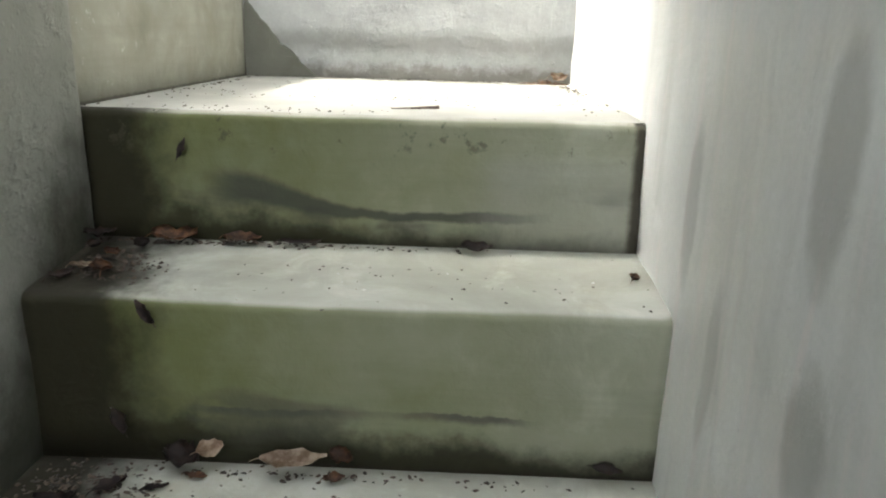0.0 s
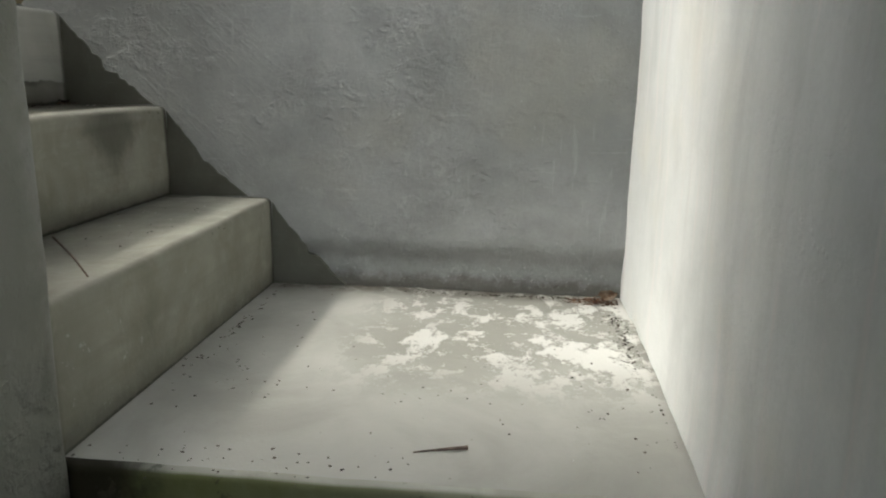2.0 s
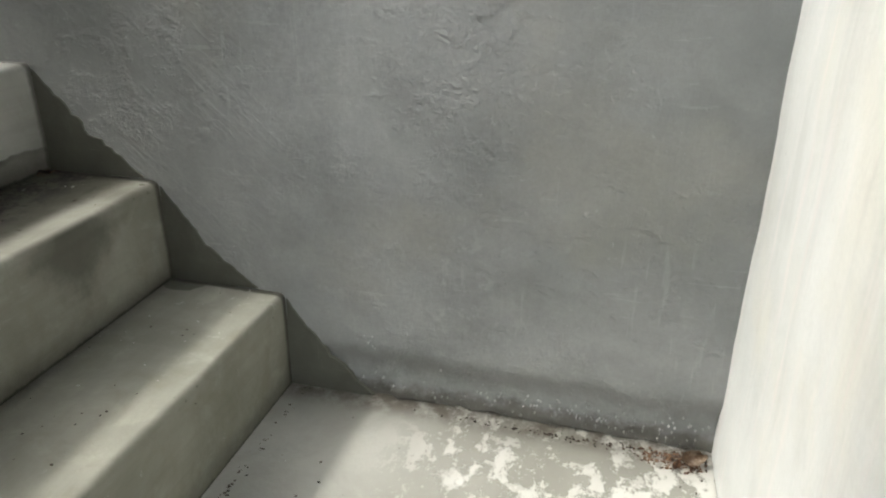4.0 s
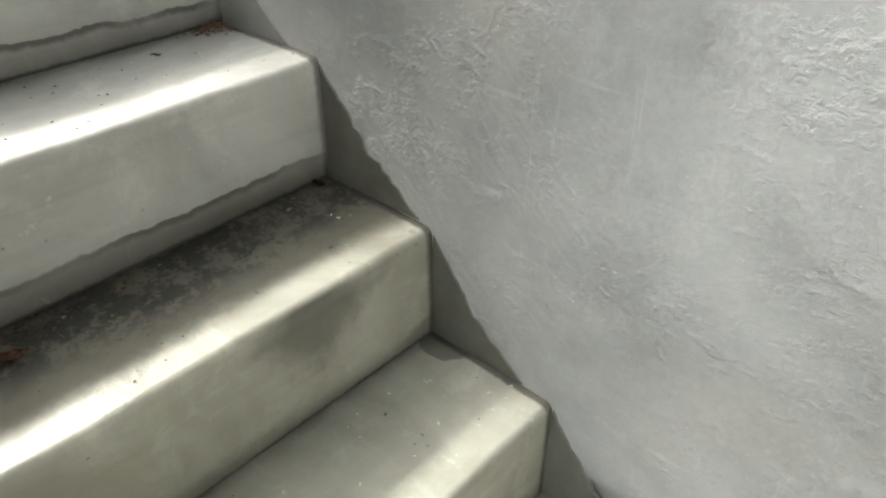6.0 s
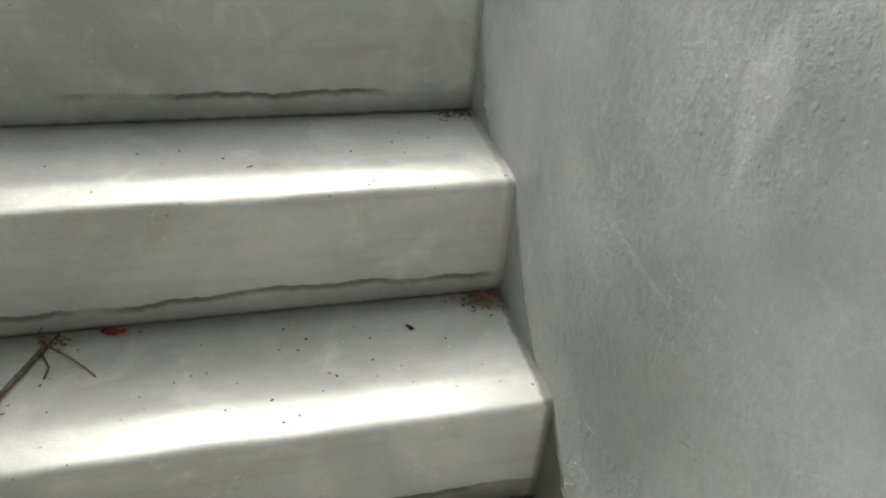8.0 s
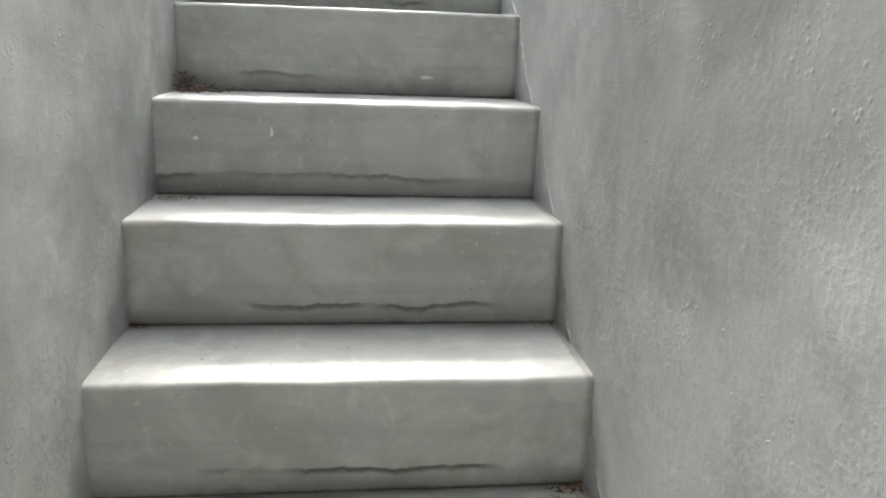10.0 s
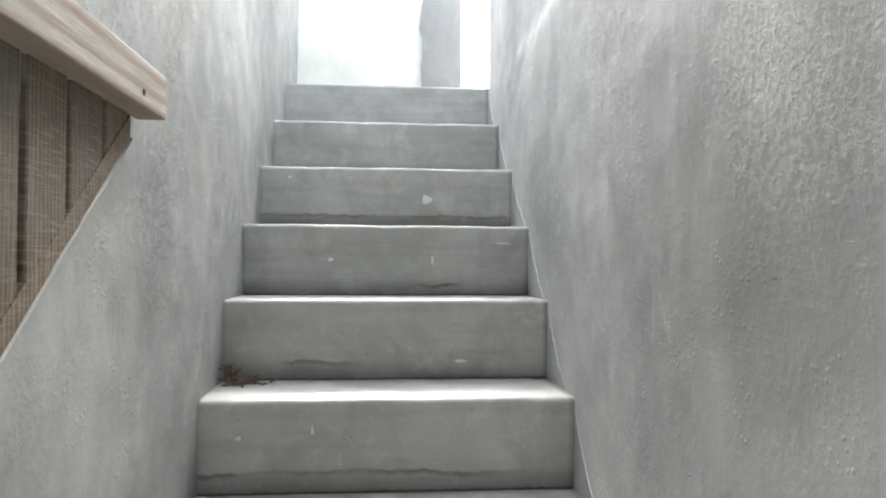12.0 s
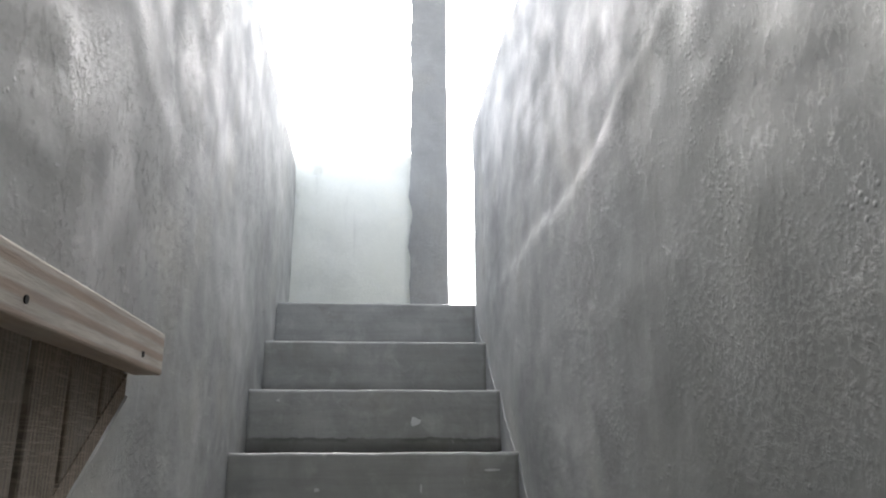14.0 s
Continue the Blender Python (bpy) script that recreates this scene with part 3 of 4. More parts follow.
def stair_calm(x, z):
    """The render lies flatter just above the stairs."""
    h = z - (LANDING_Z + 0.8 * max(0.0, -0.494 - x))
    return 0.15 + 0.85 * min(1.0, max(0.0, (h - 0.2) / 0.3)) if x < -0.3 else 1.0


def inner_shape(x, y, z):
    t = min(1.0, max(0.0, (x + 2.3) / 1.0))
    d = 0.010 * t * min(1.0, max(0.0, (z - 1.9) / 0.5)) if x < -0.52 else 0.0
    return d


outer = straight((-3.28, OUTER_Y), (RIGHT_X + 0.15, OUTER_Y), (0, -1), 0.02)
for k in range(5):
    a = radians(18 * k)
    outer.insert(k, (-3.30 - 0.04 * math.cos(a) + 0.02, OUTER_Y + 0.04 - 0.04 * math.sin(a), -math.cos(a), -math.sin(a)))
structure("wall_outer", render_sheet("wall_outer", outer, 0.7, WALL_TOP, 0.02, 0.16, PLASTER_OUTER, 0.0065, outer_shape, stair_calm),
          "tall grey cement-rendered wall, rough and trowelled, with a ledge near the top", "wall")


# unseen tops beside the lower flight are lowered to let sky light in
def passage_top(x, y):
    """Parapets stand round the upper stairs alone."""
    return TOP_Z + 0.02 if y < 0.62 else WALL_TOP


structure("wall_right", render_sheet("wall_right", straight((RIGHT_X, -1.75), (RIGHT_X + 0.004, OUTER_Y + 0.01), (-1, 0), 0.025),
                                     -0.1, passage_top, 0.025, 0.15, PLASTER_PASSAGE, 0.007),
          "smooth pale grey rendered wall with vertical streaks", "wall")
inner = straight((LEFT_X, -1.75), (LEFT_X, INNER_Y - 0.05), (1, 0), 0.025)
for k in range(1, 6):
    a = radians(15 * k)
    inner.append((LEFT_X - 0.04 + 0.04 * math.cos(a), INNER_Y - 0.04 + 0.04 * math.sin(a), math.cos(a), math.sin(a)))
inner += straight((LEFT_X - 0.04, INNER_Y), (BACK_X, INNER_Y), (0, 1), 0.02)
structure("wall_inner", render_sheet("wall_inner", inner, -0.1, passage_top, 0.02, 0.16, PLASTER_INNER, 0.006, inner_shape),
          "grey cement-rendered wall turning a rounded corner beside the stairs", "wall")
bm = box(bmesh.new(), (-2.6, -6.1, -0.15), (3.1, -1.74, 0.0))
box(bm, (LEFT_X - 0.01, -1.74, -0.15), (RIGHT_X + 0.01, NOSE_Y[4] + 0.05, 0.0))
structure("floor", bm_mesh("floor", bm, STEP_MOSSY), "damp grey cement floor at the foot of the stairs", "floor")
# unseen yard, added so that sky and bounced light reach the lower flight
for name, line in (("bounce_wall_west", [(-2.5, -6.0, 1, 0), (-2.5, -1.6, 1, 0)]), ("bounce_wall_south", [(3.0, -6.0, 0, 1), (-2.5, -6.0, 0, 1)]),
                   ("bounce_wall_east", [(3.0, -1.6, -1, 0), (3.0, -6.0, -1, 0)]), ("bounce_wall_stair_west", [(-2.5, -1.75, 0, -1), (LEFT_X - 0.02, -1.75, 0, -1)]),
                   ("bounce_wall_stair_east", [(RIGHT_X + 0.02, -1.75, 0, -1), (3.0, -1.75, 0, -1)])):
    structure(name, render_sheet(name, line, -0.1, TOP_Z + 0.02, 0.3, 0.14, PLASTER_SOFT, 0.004), "plain grey rendered wall of an unseen yard added to bounce light", "wall")


# unseen slab, added to keep overhead sky light off the lower steps and walls
bm = box(bmesh.new(), (-1.4, 0.84, WALL_TOP + 0.002), (RIGHT_X + 0.15, OUTER_Y + 0.16, WALL_TOP + 0.17), 0.01)
structure("ceiling", bm_mesh("ceiling", bm, PLASTER_SOFT), "unseen plain grey slab added to shade the foot of the upper stairs", "ceiling")


# ---- stairs ----
def step_mesh(name, depth, rise, width, material, seed, nose=0.014, tilt=0.0):
    """One cast step: riser face at x = 0 looking to +x, tread at z = rise running back to x = -depth, y from 0 to width."""
    outline = [(0.0, -0.005), (0.001, rise * 0.25), (0.0, rise * 0.6)]
    for k in range(7):
        a = radians(15 * k)
        outline.append((-nose + nose * math.cos(a), rise - nose + nose * math.sin(a)))
    outline += [(-depth * 0.3, rise), (-depth * 0.6, rise), (-depth * 0.85, rise), (-depth - 0.012, rise), (-depth - 0.012, -0.005)]
    n, m = 40, len(outline)
    verts, faces = [], []
    for i in range(n + 1):
        y = width * i / n
        for k, (x, z) in enumerate(outline):
            dx = 0.003 * rough_field((seed, y, z), 4.0) + 0.0012 * rough_field((seed + 5, y, z), 22.0, 3)
            dz = 0.0018 * rough_field((x, y, seed), 4.0) + 0.0008 * rough_field((x, y, seed + 7), 24.0, 3)
            if z < 0 or x < -depth:
                dx = dz = 0.0
            if z > rise - 0.002 and tilt:
                dz -= tilt * x / depth
            verts.append((x + dx, y, z + dz))
    for i in range(n):
        for k in range(m):
            a, b = i * m + k, i * m + (k + 1) % m
            faces.append((a, a + m, b + m, b))
    faces.append(tuple(range(m)))
    faces.append(tuple(n * m + k for k in range(m - 1, -1, -1)))
    me = mesh_of(name, verts, faces, material, True)
    bm = bmesh.new()
    bm.from_mesh(me)
    bmesh.ops.recalc_face_normals(bm, faces=bm.faces)
    bm.to_mesh(me)
    bm.free()
    return me


upper = tagged(new("stairs_upper"), "steep grey cement stairs climbing between rendered walls", "stairs", kind="structure")
for k, x in enumerate(NOSE_X):
    depth = (x - NOSE_X[k + 1]) if k < 11 else (x - BACK_X + 0.02)
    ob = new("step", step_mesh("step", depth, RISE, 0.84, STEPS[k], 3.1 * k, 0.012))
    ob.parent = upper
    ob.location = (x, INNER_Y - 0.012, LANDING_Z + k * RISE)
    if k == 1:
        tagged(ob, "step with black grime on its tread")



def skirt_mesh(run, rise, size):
    """A thin patch of cement on the wall in the angle of two steps, shaped like the step's shadow; x runs down the
    flight from the riser.
    """
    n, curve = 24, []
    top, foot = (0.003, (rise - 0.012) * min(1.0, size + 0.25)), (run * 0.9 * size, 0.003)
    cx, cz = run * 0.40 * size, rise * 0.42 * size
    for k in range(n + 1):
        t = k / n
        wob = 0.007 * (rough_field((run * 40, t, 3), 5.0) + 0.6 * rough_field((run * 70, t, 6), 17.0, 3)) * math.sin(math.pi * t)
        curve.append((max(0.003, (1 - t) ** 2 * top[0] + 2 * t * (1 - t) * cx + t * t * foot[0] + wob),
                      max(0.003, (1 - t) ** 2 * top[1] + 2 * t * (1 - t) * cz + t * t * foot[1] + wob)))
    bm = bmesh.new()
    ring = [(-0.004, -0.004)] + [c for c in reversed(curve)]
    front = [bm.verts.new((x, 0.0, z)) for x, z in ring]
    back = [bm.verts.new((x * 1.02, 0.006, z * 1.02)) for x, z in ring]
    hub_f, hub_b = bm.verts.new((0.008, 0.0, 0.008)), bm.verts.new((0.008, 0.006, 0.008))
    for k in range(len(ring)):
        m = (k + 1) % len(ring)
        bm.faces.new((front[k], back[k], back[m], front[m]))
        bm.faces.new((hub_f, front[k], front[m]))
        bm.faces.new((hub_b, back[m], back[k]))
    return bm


# the lower patches carry the cast shadow of their step in a dark colour
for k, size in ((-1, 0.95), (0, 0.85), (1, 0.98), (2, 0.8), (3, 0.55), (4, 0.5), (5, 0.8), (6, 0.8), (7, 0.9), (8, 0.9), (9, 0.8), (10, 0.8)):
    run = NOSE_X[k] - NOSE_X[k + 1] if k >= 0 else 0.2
    ob = part("skirt", skirt_mesh(run, RISE, size), SHADOW_DAMP if k < 2 else SHADOW_DAMP_PALE if k < 5 else PLASTER, upper,
              "dark patch on the wall, step shadow and damp put in its colour" if k < 5 else "smooth grey patch of cement on the wall")
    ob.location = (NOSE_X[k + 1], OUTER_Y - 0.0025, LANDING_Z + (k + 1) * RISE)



def splash_mesh(wide, high, seed):
    """A thin ragged splash of mortar lying on an upright face that looks to +x."""
    bm, n = bmesh.new(), 14
    hub = bm.verts.new((0.0022, 0.0, 0.0))
    ring, foot = [], []
    for k in range(n):
        a = 2 * math.pi * k / n
        r = 1.0 + 0.45 * rough_field((seed, math.cos(a), math.sin(a)), 1.6, 3)
        ring.append(bm.verts.new((0.0016, wide * r * math.cos(a), high * r * math.sin(a))))
        foot.append(bm.verts.new((-0.004, 1.12 * wide * r * math.cos(a), 1.12 * high * r * math.sin(a))))
    for k in range(n):
        m = (k + 1) % n
        bm.faces.new((hub, ring[k], ring[m]))
        bm.faces.new((ring[k], foot[k], foot[m], ring[m]))
    return bm


for i, (k, y, up, wide, high) in enumerate(((9, 1.545, 0.098, 0.016, 0.013), (9, 1.105, 0.165, 0.006, 0.004), (8, 1.545, 0.10, 0.003, 0.014), (8, 1.255, 0.10, 0.007, 0.006),
                                            (8, 1.745, 0.150, 0.024, 0.003), (6, 1.255, 0.135, 0.003, 0.009), (6, 1.10, 0.12, 0.005, 0.004), (7, 1.60, 0.045, 0.014, 0.004))):
    ob = part("mortar_splash", splash_mesh(wide, high, 3.3 * i), PLASTER_SOFT, upper, "pale splash of mortar on a riser")
    ob.location = (NOSE_X[k] + 0.002, y, LANDING_Z + k * RISE + up)

lower = tagged(new("stairs_lower"), "short mossy cement stairs rising to a landing", "stairs", kind="structure")
LOWER_Z = [1.0, 0.8, 0.583, 0.39, 0.195, 0.0]
for k, y in enumerate(NOSE_Y[1:], 1):
    rise = LOWER_Z[k] - LOWER_Z[k + 1]
    ob = new("step", step_mesh("step", NOSE_Y[k - 1] - y, rise, 0.785, STEP_MOSSY, 50 + 2.7 * k, 0.013, 0.016 if k == 1 else 0.0))
    ob.parent = lower
    ob.matrix_local = pose(LEFT_X - 0.006, y, LOWER_Z[k + 1], 0, 0, -90)


landing = step_mesh("landing", OUTER_Y - NOSE_Y[0] + 0.01, RISE, 0.84, LANDING_FRONT, 41.0, 0.013)
landing.materials.append(LANDING)
for p in landing.polygons:
    p.material_index = 1 if p.center.x < -0.012 and p.center.z > RISE - 0.01 else 0
structure("landing", landing, "sunlit cement landing with flaking pale screed and a mossy front", "landing").matrix_world = \
    pose(LEFT_X - 0.06, NOSE_Y[0], LANDING_Z - RISE, 0, 0, -90)


# ---- head of the stairs ----
def coping_mesh(name, x, y0, y1, z0, z1, thick, material):
    """A low wall across the top landing with a well-rounded crown."""
    r = thick / 2
    outline = [(x, z0)] + [(x, z0 + (z1 - r * 1.8 - z0) * k / 12) for k in range(1, 12)]
    for k in range(13):
        a = radians(15 * k)
        outline.append((x - r + r * math.cos(a), z1 - r * 1.8 + r * 1.8 * math.sin(a)))
    outline.append((x - thick, z0))
    n, m = 30, len(outline)
    verts, faces = [], []
    for i in range(n + 1):
        y = y0 + (y1 - y0) * i / n
        for px, pz in outline:
            verts.append((px + 0.006 * rough_field((px, y, pz), 3.0), y, pz))
    for i in range(n):
        for k in range(m):
            a, b = i * m + k, i * m + (k + 1) % m
            faces.append((a, a + m, b + m, b))
    faces.append(tuple(range(m)))
    faces.append(tuple(n * m + k for k in range(m - 1, -1, -1)))
    return mesh_of(name, verts, faces, material, True)


structure("wall_head", coping_mesh("wall_head", BACK_X, 0.80, 1.60, TOP_Z - 0.25, 4.36, 0.50, PLASTER_PALE),
          "low pale rendered wall closing the head of the stairs", "wall")


def pillar_mesh():
    """A square rendered pillar with ragged render along its edges."""
    verts, faces = [], []
    nz = 120
    for k in range(nz + 1):
        z = TOP_Z - 0.25 + 3.1 * k / nz
        rag = 0.014 * rough_field((0, 2, z), 7.0) + 0.006 * rough_field((3, 2, z), 40.0, 3)
        rag2 = 0.003 * rough_field((0, 9, z), 5.0)
        for px, py in ((BACK_X + 0.02, 1.575 + rag), (BACK_X + 0.02, 1.66), (BACK_X + 0.02, 1.762 + rag2),
                       (BACK_X - 0.20, 1.762 + rag2), (BACK_X - 0.20, 1.60)):
            verts.append((px + 0.002 * rough_field((py, 1, z), 9.0), py, z))
    for k in range(nz):
        for i in range(5):
            a, b = k * 5 + i, k * 5 + (i + 1) % 5
            faces.append((a, b, b + 5, a + 5))
    faces.append((4, 3, 2, 1, 0))
    faces.append(tuple(nz * 5 + i for i in range(5)))
    return mesh_of("pillar", verts, faces, PLASTER_DARK)


structure("pillar", pillar_mesh(), "dark grey rendered pillar with ragged edges", "pillar")
structure("wall_court", render_sheet("wall_court", straight((-6.5, 2.45), (-3.0, 2.45), (0, -1), 0.05), TOP_Z - 0.2, 4.6, 0.05, 0.15, PLASTER_PALE, 0.008),
          "pale rendered yard wall beyond the head of the stairs", "wall")


def ground_mesh():
    """The ground outside, one sheet about the stairwell."""
    xs, ys = [-60, BACK_X - 0.3, -2.6, RIGHT_X + 0.1, 3.1, 60], [-60, -6.1, -1.8, 0.95, 1.9, 60]
    open_cells = {(2, 1), (3, 1), (2, 2), (2, 3), (1, 3)}
    verts = [(x, y, TOP_Z - 0.04) for x in xs for y in ys]
    faces = [(i * 6 + k, i * 6 + 6 + k, i * 6 + 7 + k, i * 6 + 1 + k) for i in range(5) for k in range(5) if (i, k) not in open_cells]
    return mesh_of("ground", verts, faces, EARTH)


structure("ground", ground_mesh(), "bare pale ground around the stairwell", "ground")

# ---- boarded gap in the inner wall ----
SLOPE = 0.757


def gap_low(x):
    return 2.866 - SLOPE * (x + 1.44)


hoarding = tagged(new("wooden_hoarding"), "rough sawn brown boards under a pale pine rail", "hoarding")
hoarding.location = (-0.95, 1.03, 2.5)
edges = [-1.455, -1.360, -1.2475, -1.138, -1.03, -0.92, -0.81, -0.70, -0.59, -0.50]
for i, (a, b) in enumerate(zip(edges, edges[1:])):
    bm = bmesh.new()
    a2, b2 = a + 0.007, b - 0.007
    front, back = 1.0315 + 0.0007 * (i % 3), 1.016
    ring = [(a2, gap_low(a2) - 0.006), (b2, gap_low(b2) - 0.006), (b2, 2.925), (a2, 2.925)]
    lo = [bm.verts.new((x + 0.95, back - 1.03, z - 2.5)) for x, z in ring]
    hi = [bm.verts.new((x + 0.95, front - 1.03, z - 2.5)) for x, z in ring]
    bm.faces.new(lo), bm.faces.new(hi[::-1])
    for k in range(4):
        bm.faces.new((lo[k], hi[k], hi[(k + 1) % 4], lo[(k + 1) % 4]))
    bmesh.ops.recalc_face_normals(bm, faces=bm.faces)
    bmesh.ops.bevel(bm, geom=list(bm.edges), offset=0.002, segments=1, affect='EDGES')
    part("board", bm, BOARD_WOOD, hoarding)
bm = bmesh.new()
ring = [(-1.453, gap_low(-1.453) - 0.012), (-0.5, gap_low(-0.5) - 0.012), (-0.5, 2.92), (-1.453, 2.92)]
lo = [bm.verts.new((x + 0.95, 1.012 - 1.03, z - 2.5)) for x, z in ring]
hi = [bm.verts.new((x + 0.95, 1.0235 - 1.03, z - 2.5)) for x, z in ring]
bm.faces.new(lo), bm.faces.new(hi[::-1])
for k in range(4):
    bm.faces.new((lo[k], hi[k], hi[(k + 1) % 4], lo[(k + 1) % 4]))
part("backing", bm, GAP, hoarding, "dark backing seen in the gaps")
bm = bmesh.new()
ring = [(-1.455, gap_low(-1.455) - 0.006), (-0.5, gap_low(-0.5) - 0.006), (-0.5, gap_low(-0.5) + 0.032), (-1.455, gap_low(-1.455) + 0.032)]
lo = [bm.verts.new((x + 0.95, 1.022 - 1.03, z - 2.5)) for x, z in ring]
hi = [bm.verts.new((x + 0.95, 1.0335 - 1.03, z - 2.5)) for x, z in ring]
bm.faces.new(lo), bm.faces.new(hi[::-1])
for k in range(4):
    bm.faces.new((lo[k], hi[k], hi[(k + 1) % 4], lo[(k + 1) % 4]))
part("edge_board", bm, BOARD_WOOD, hoarding, "brown sloping board along the render")
bm = box(bmesh.new(), (-1.506 + 0.95, 1.026 - 1.03, 2.912 - 2.5), (-0.46 + 0.95, 1.070 - 1.03, 2.978 - 2.5), 0.003)
rail = part("rail", bm, RAIL_WOOD, hoarding, "pale pine rail with nail holes")
for x, z in ((-1.018, 2.932), (-1.398, 2.931)):
    bm = bmesh.new()
    bmesh.ops.create_cone(bm, cap_ends=True, segments=10, radius1=0.0045, radius2=0.0045, depth=0.002, matrix=pose(x + 0.95, 1.0705 - 1.03, z - 2.5, 90, 0, 0))
    part("nail_hole", bm, GAP, rail)

bead = bmesh.new()
n = 60
rows = []
for k in range(n + 1):
    x = -1.455 + 0.97 * k / n
    z = gap_low(x) - 0.002 + 0.003 * rough_field((x, 0, 0), 20.0, 3)
    w = 0.003 + 0.002 * rough_field((x, 5, 0), 14.0, 3)
    out = 1.0375 + 0.002 * rough_field((x, 9, 0), 18.0, 3)
    rows.append([bead.verts.new(v) for v in ((x, 1.02, z), (x, out, z), (x, out, z - w), (x, 1.020, z - 0.008))])
for r0, r1 in zip(rows, rows[1:]):
    for k in range(3):
        bead.faces.new((r0[k], r1[k], r1[k + 1], r0[k + 1]))
structure("trim", bm_mesh("trim", bead, PLASTER, True), "sloping edge of pale render below the boards", "render edge")


# ---- litter ----
def leaf_mesh(name, length, width, curl, fold, material, seed):
    """A dry leaf: pointed blade, folded along its midrib and curled, with a short stalk."""
    bm = bmesh.new()
    n, rows = 8, []
    for k in range(n + 1):
        t = k / n
        w = width * 0.5 * math.sin(math.pi * min(0.97, 0.04 + t)) ** 0.7
        x = length * (t - 0.5)
        lift = curl * length * (2 * t - 1) ** 2 + 0.002
        row = []
        for side in (-1, -0.5, 0, 0.5, 1):
            wob = 0.13 * width * rough_field((seed, t * 3, side), 3.0, 3)
            row.append(bm.verts.new((x, side * w * (1 - 0.3 * fold) + wob, max(0.0005, lift + abs(side) * fold * w + wob * 1.1))))
        rows.append(row)
    for r0, r1 in zip(rows, rows[1:]):
        for k in range(4):
            bm.faces.new((r0[k], r1[k], r1[k + 1], r0[k + 1]))
    geom = bmesh.ops.solidify(bm, geom=list(bm.faces), thickness=0.0007)
    a, b = Vector((-length * 0.48, 0, rows[0][2].co.z)), Vector((-length * 0.68, 0.1 * width, 0.001))
    stalk(bm, [a, (a + b) / 2 + Vector((0, 0, 0.001)), b], 0.0007, 0.0005)
    return bm_mesh(name, bm, material, True)


def stalk(bm, points, r0, r1, sides=6):
    """A tapering round stem through points."""
    rings = []
    for k, p in enumerate(points):
        way = (Vector(points[min(k + 1, len(points) - 1)]) - Vector(points[max(k - 1, 0)])).normalized()
        q = way.to_track_quat('Z', 'Y')
        r = r0 + (r1 - r0) * k / (len(points) - 1)
        rings.append([bm.verts.new(Vector(p) + q @ Vector((r * math.cos(2 * math.pi * i / sides), r * math.sin(2 * math.pi * i / sides), 0))) for i in range(sides)])
    for a, b in zip(rings, rings[1:]):
        for i in range(sides):
            bm.faces.new((a[i], a[(i + 1) % sides], b[(i + 1) % sides], b[i]))
    bm.faces.new(rings[0][::-1]), bm.faces.new(rings[-1])


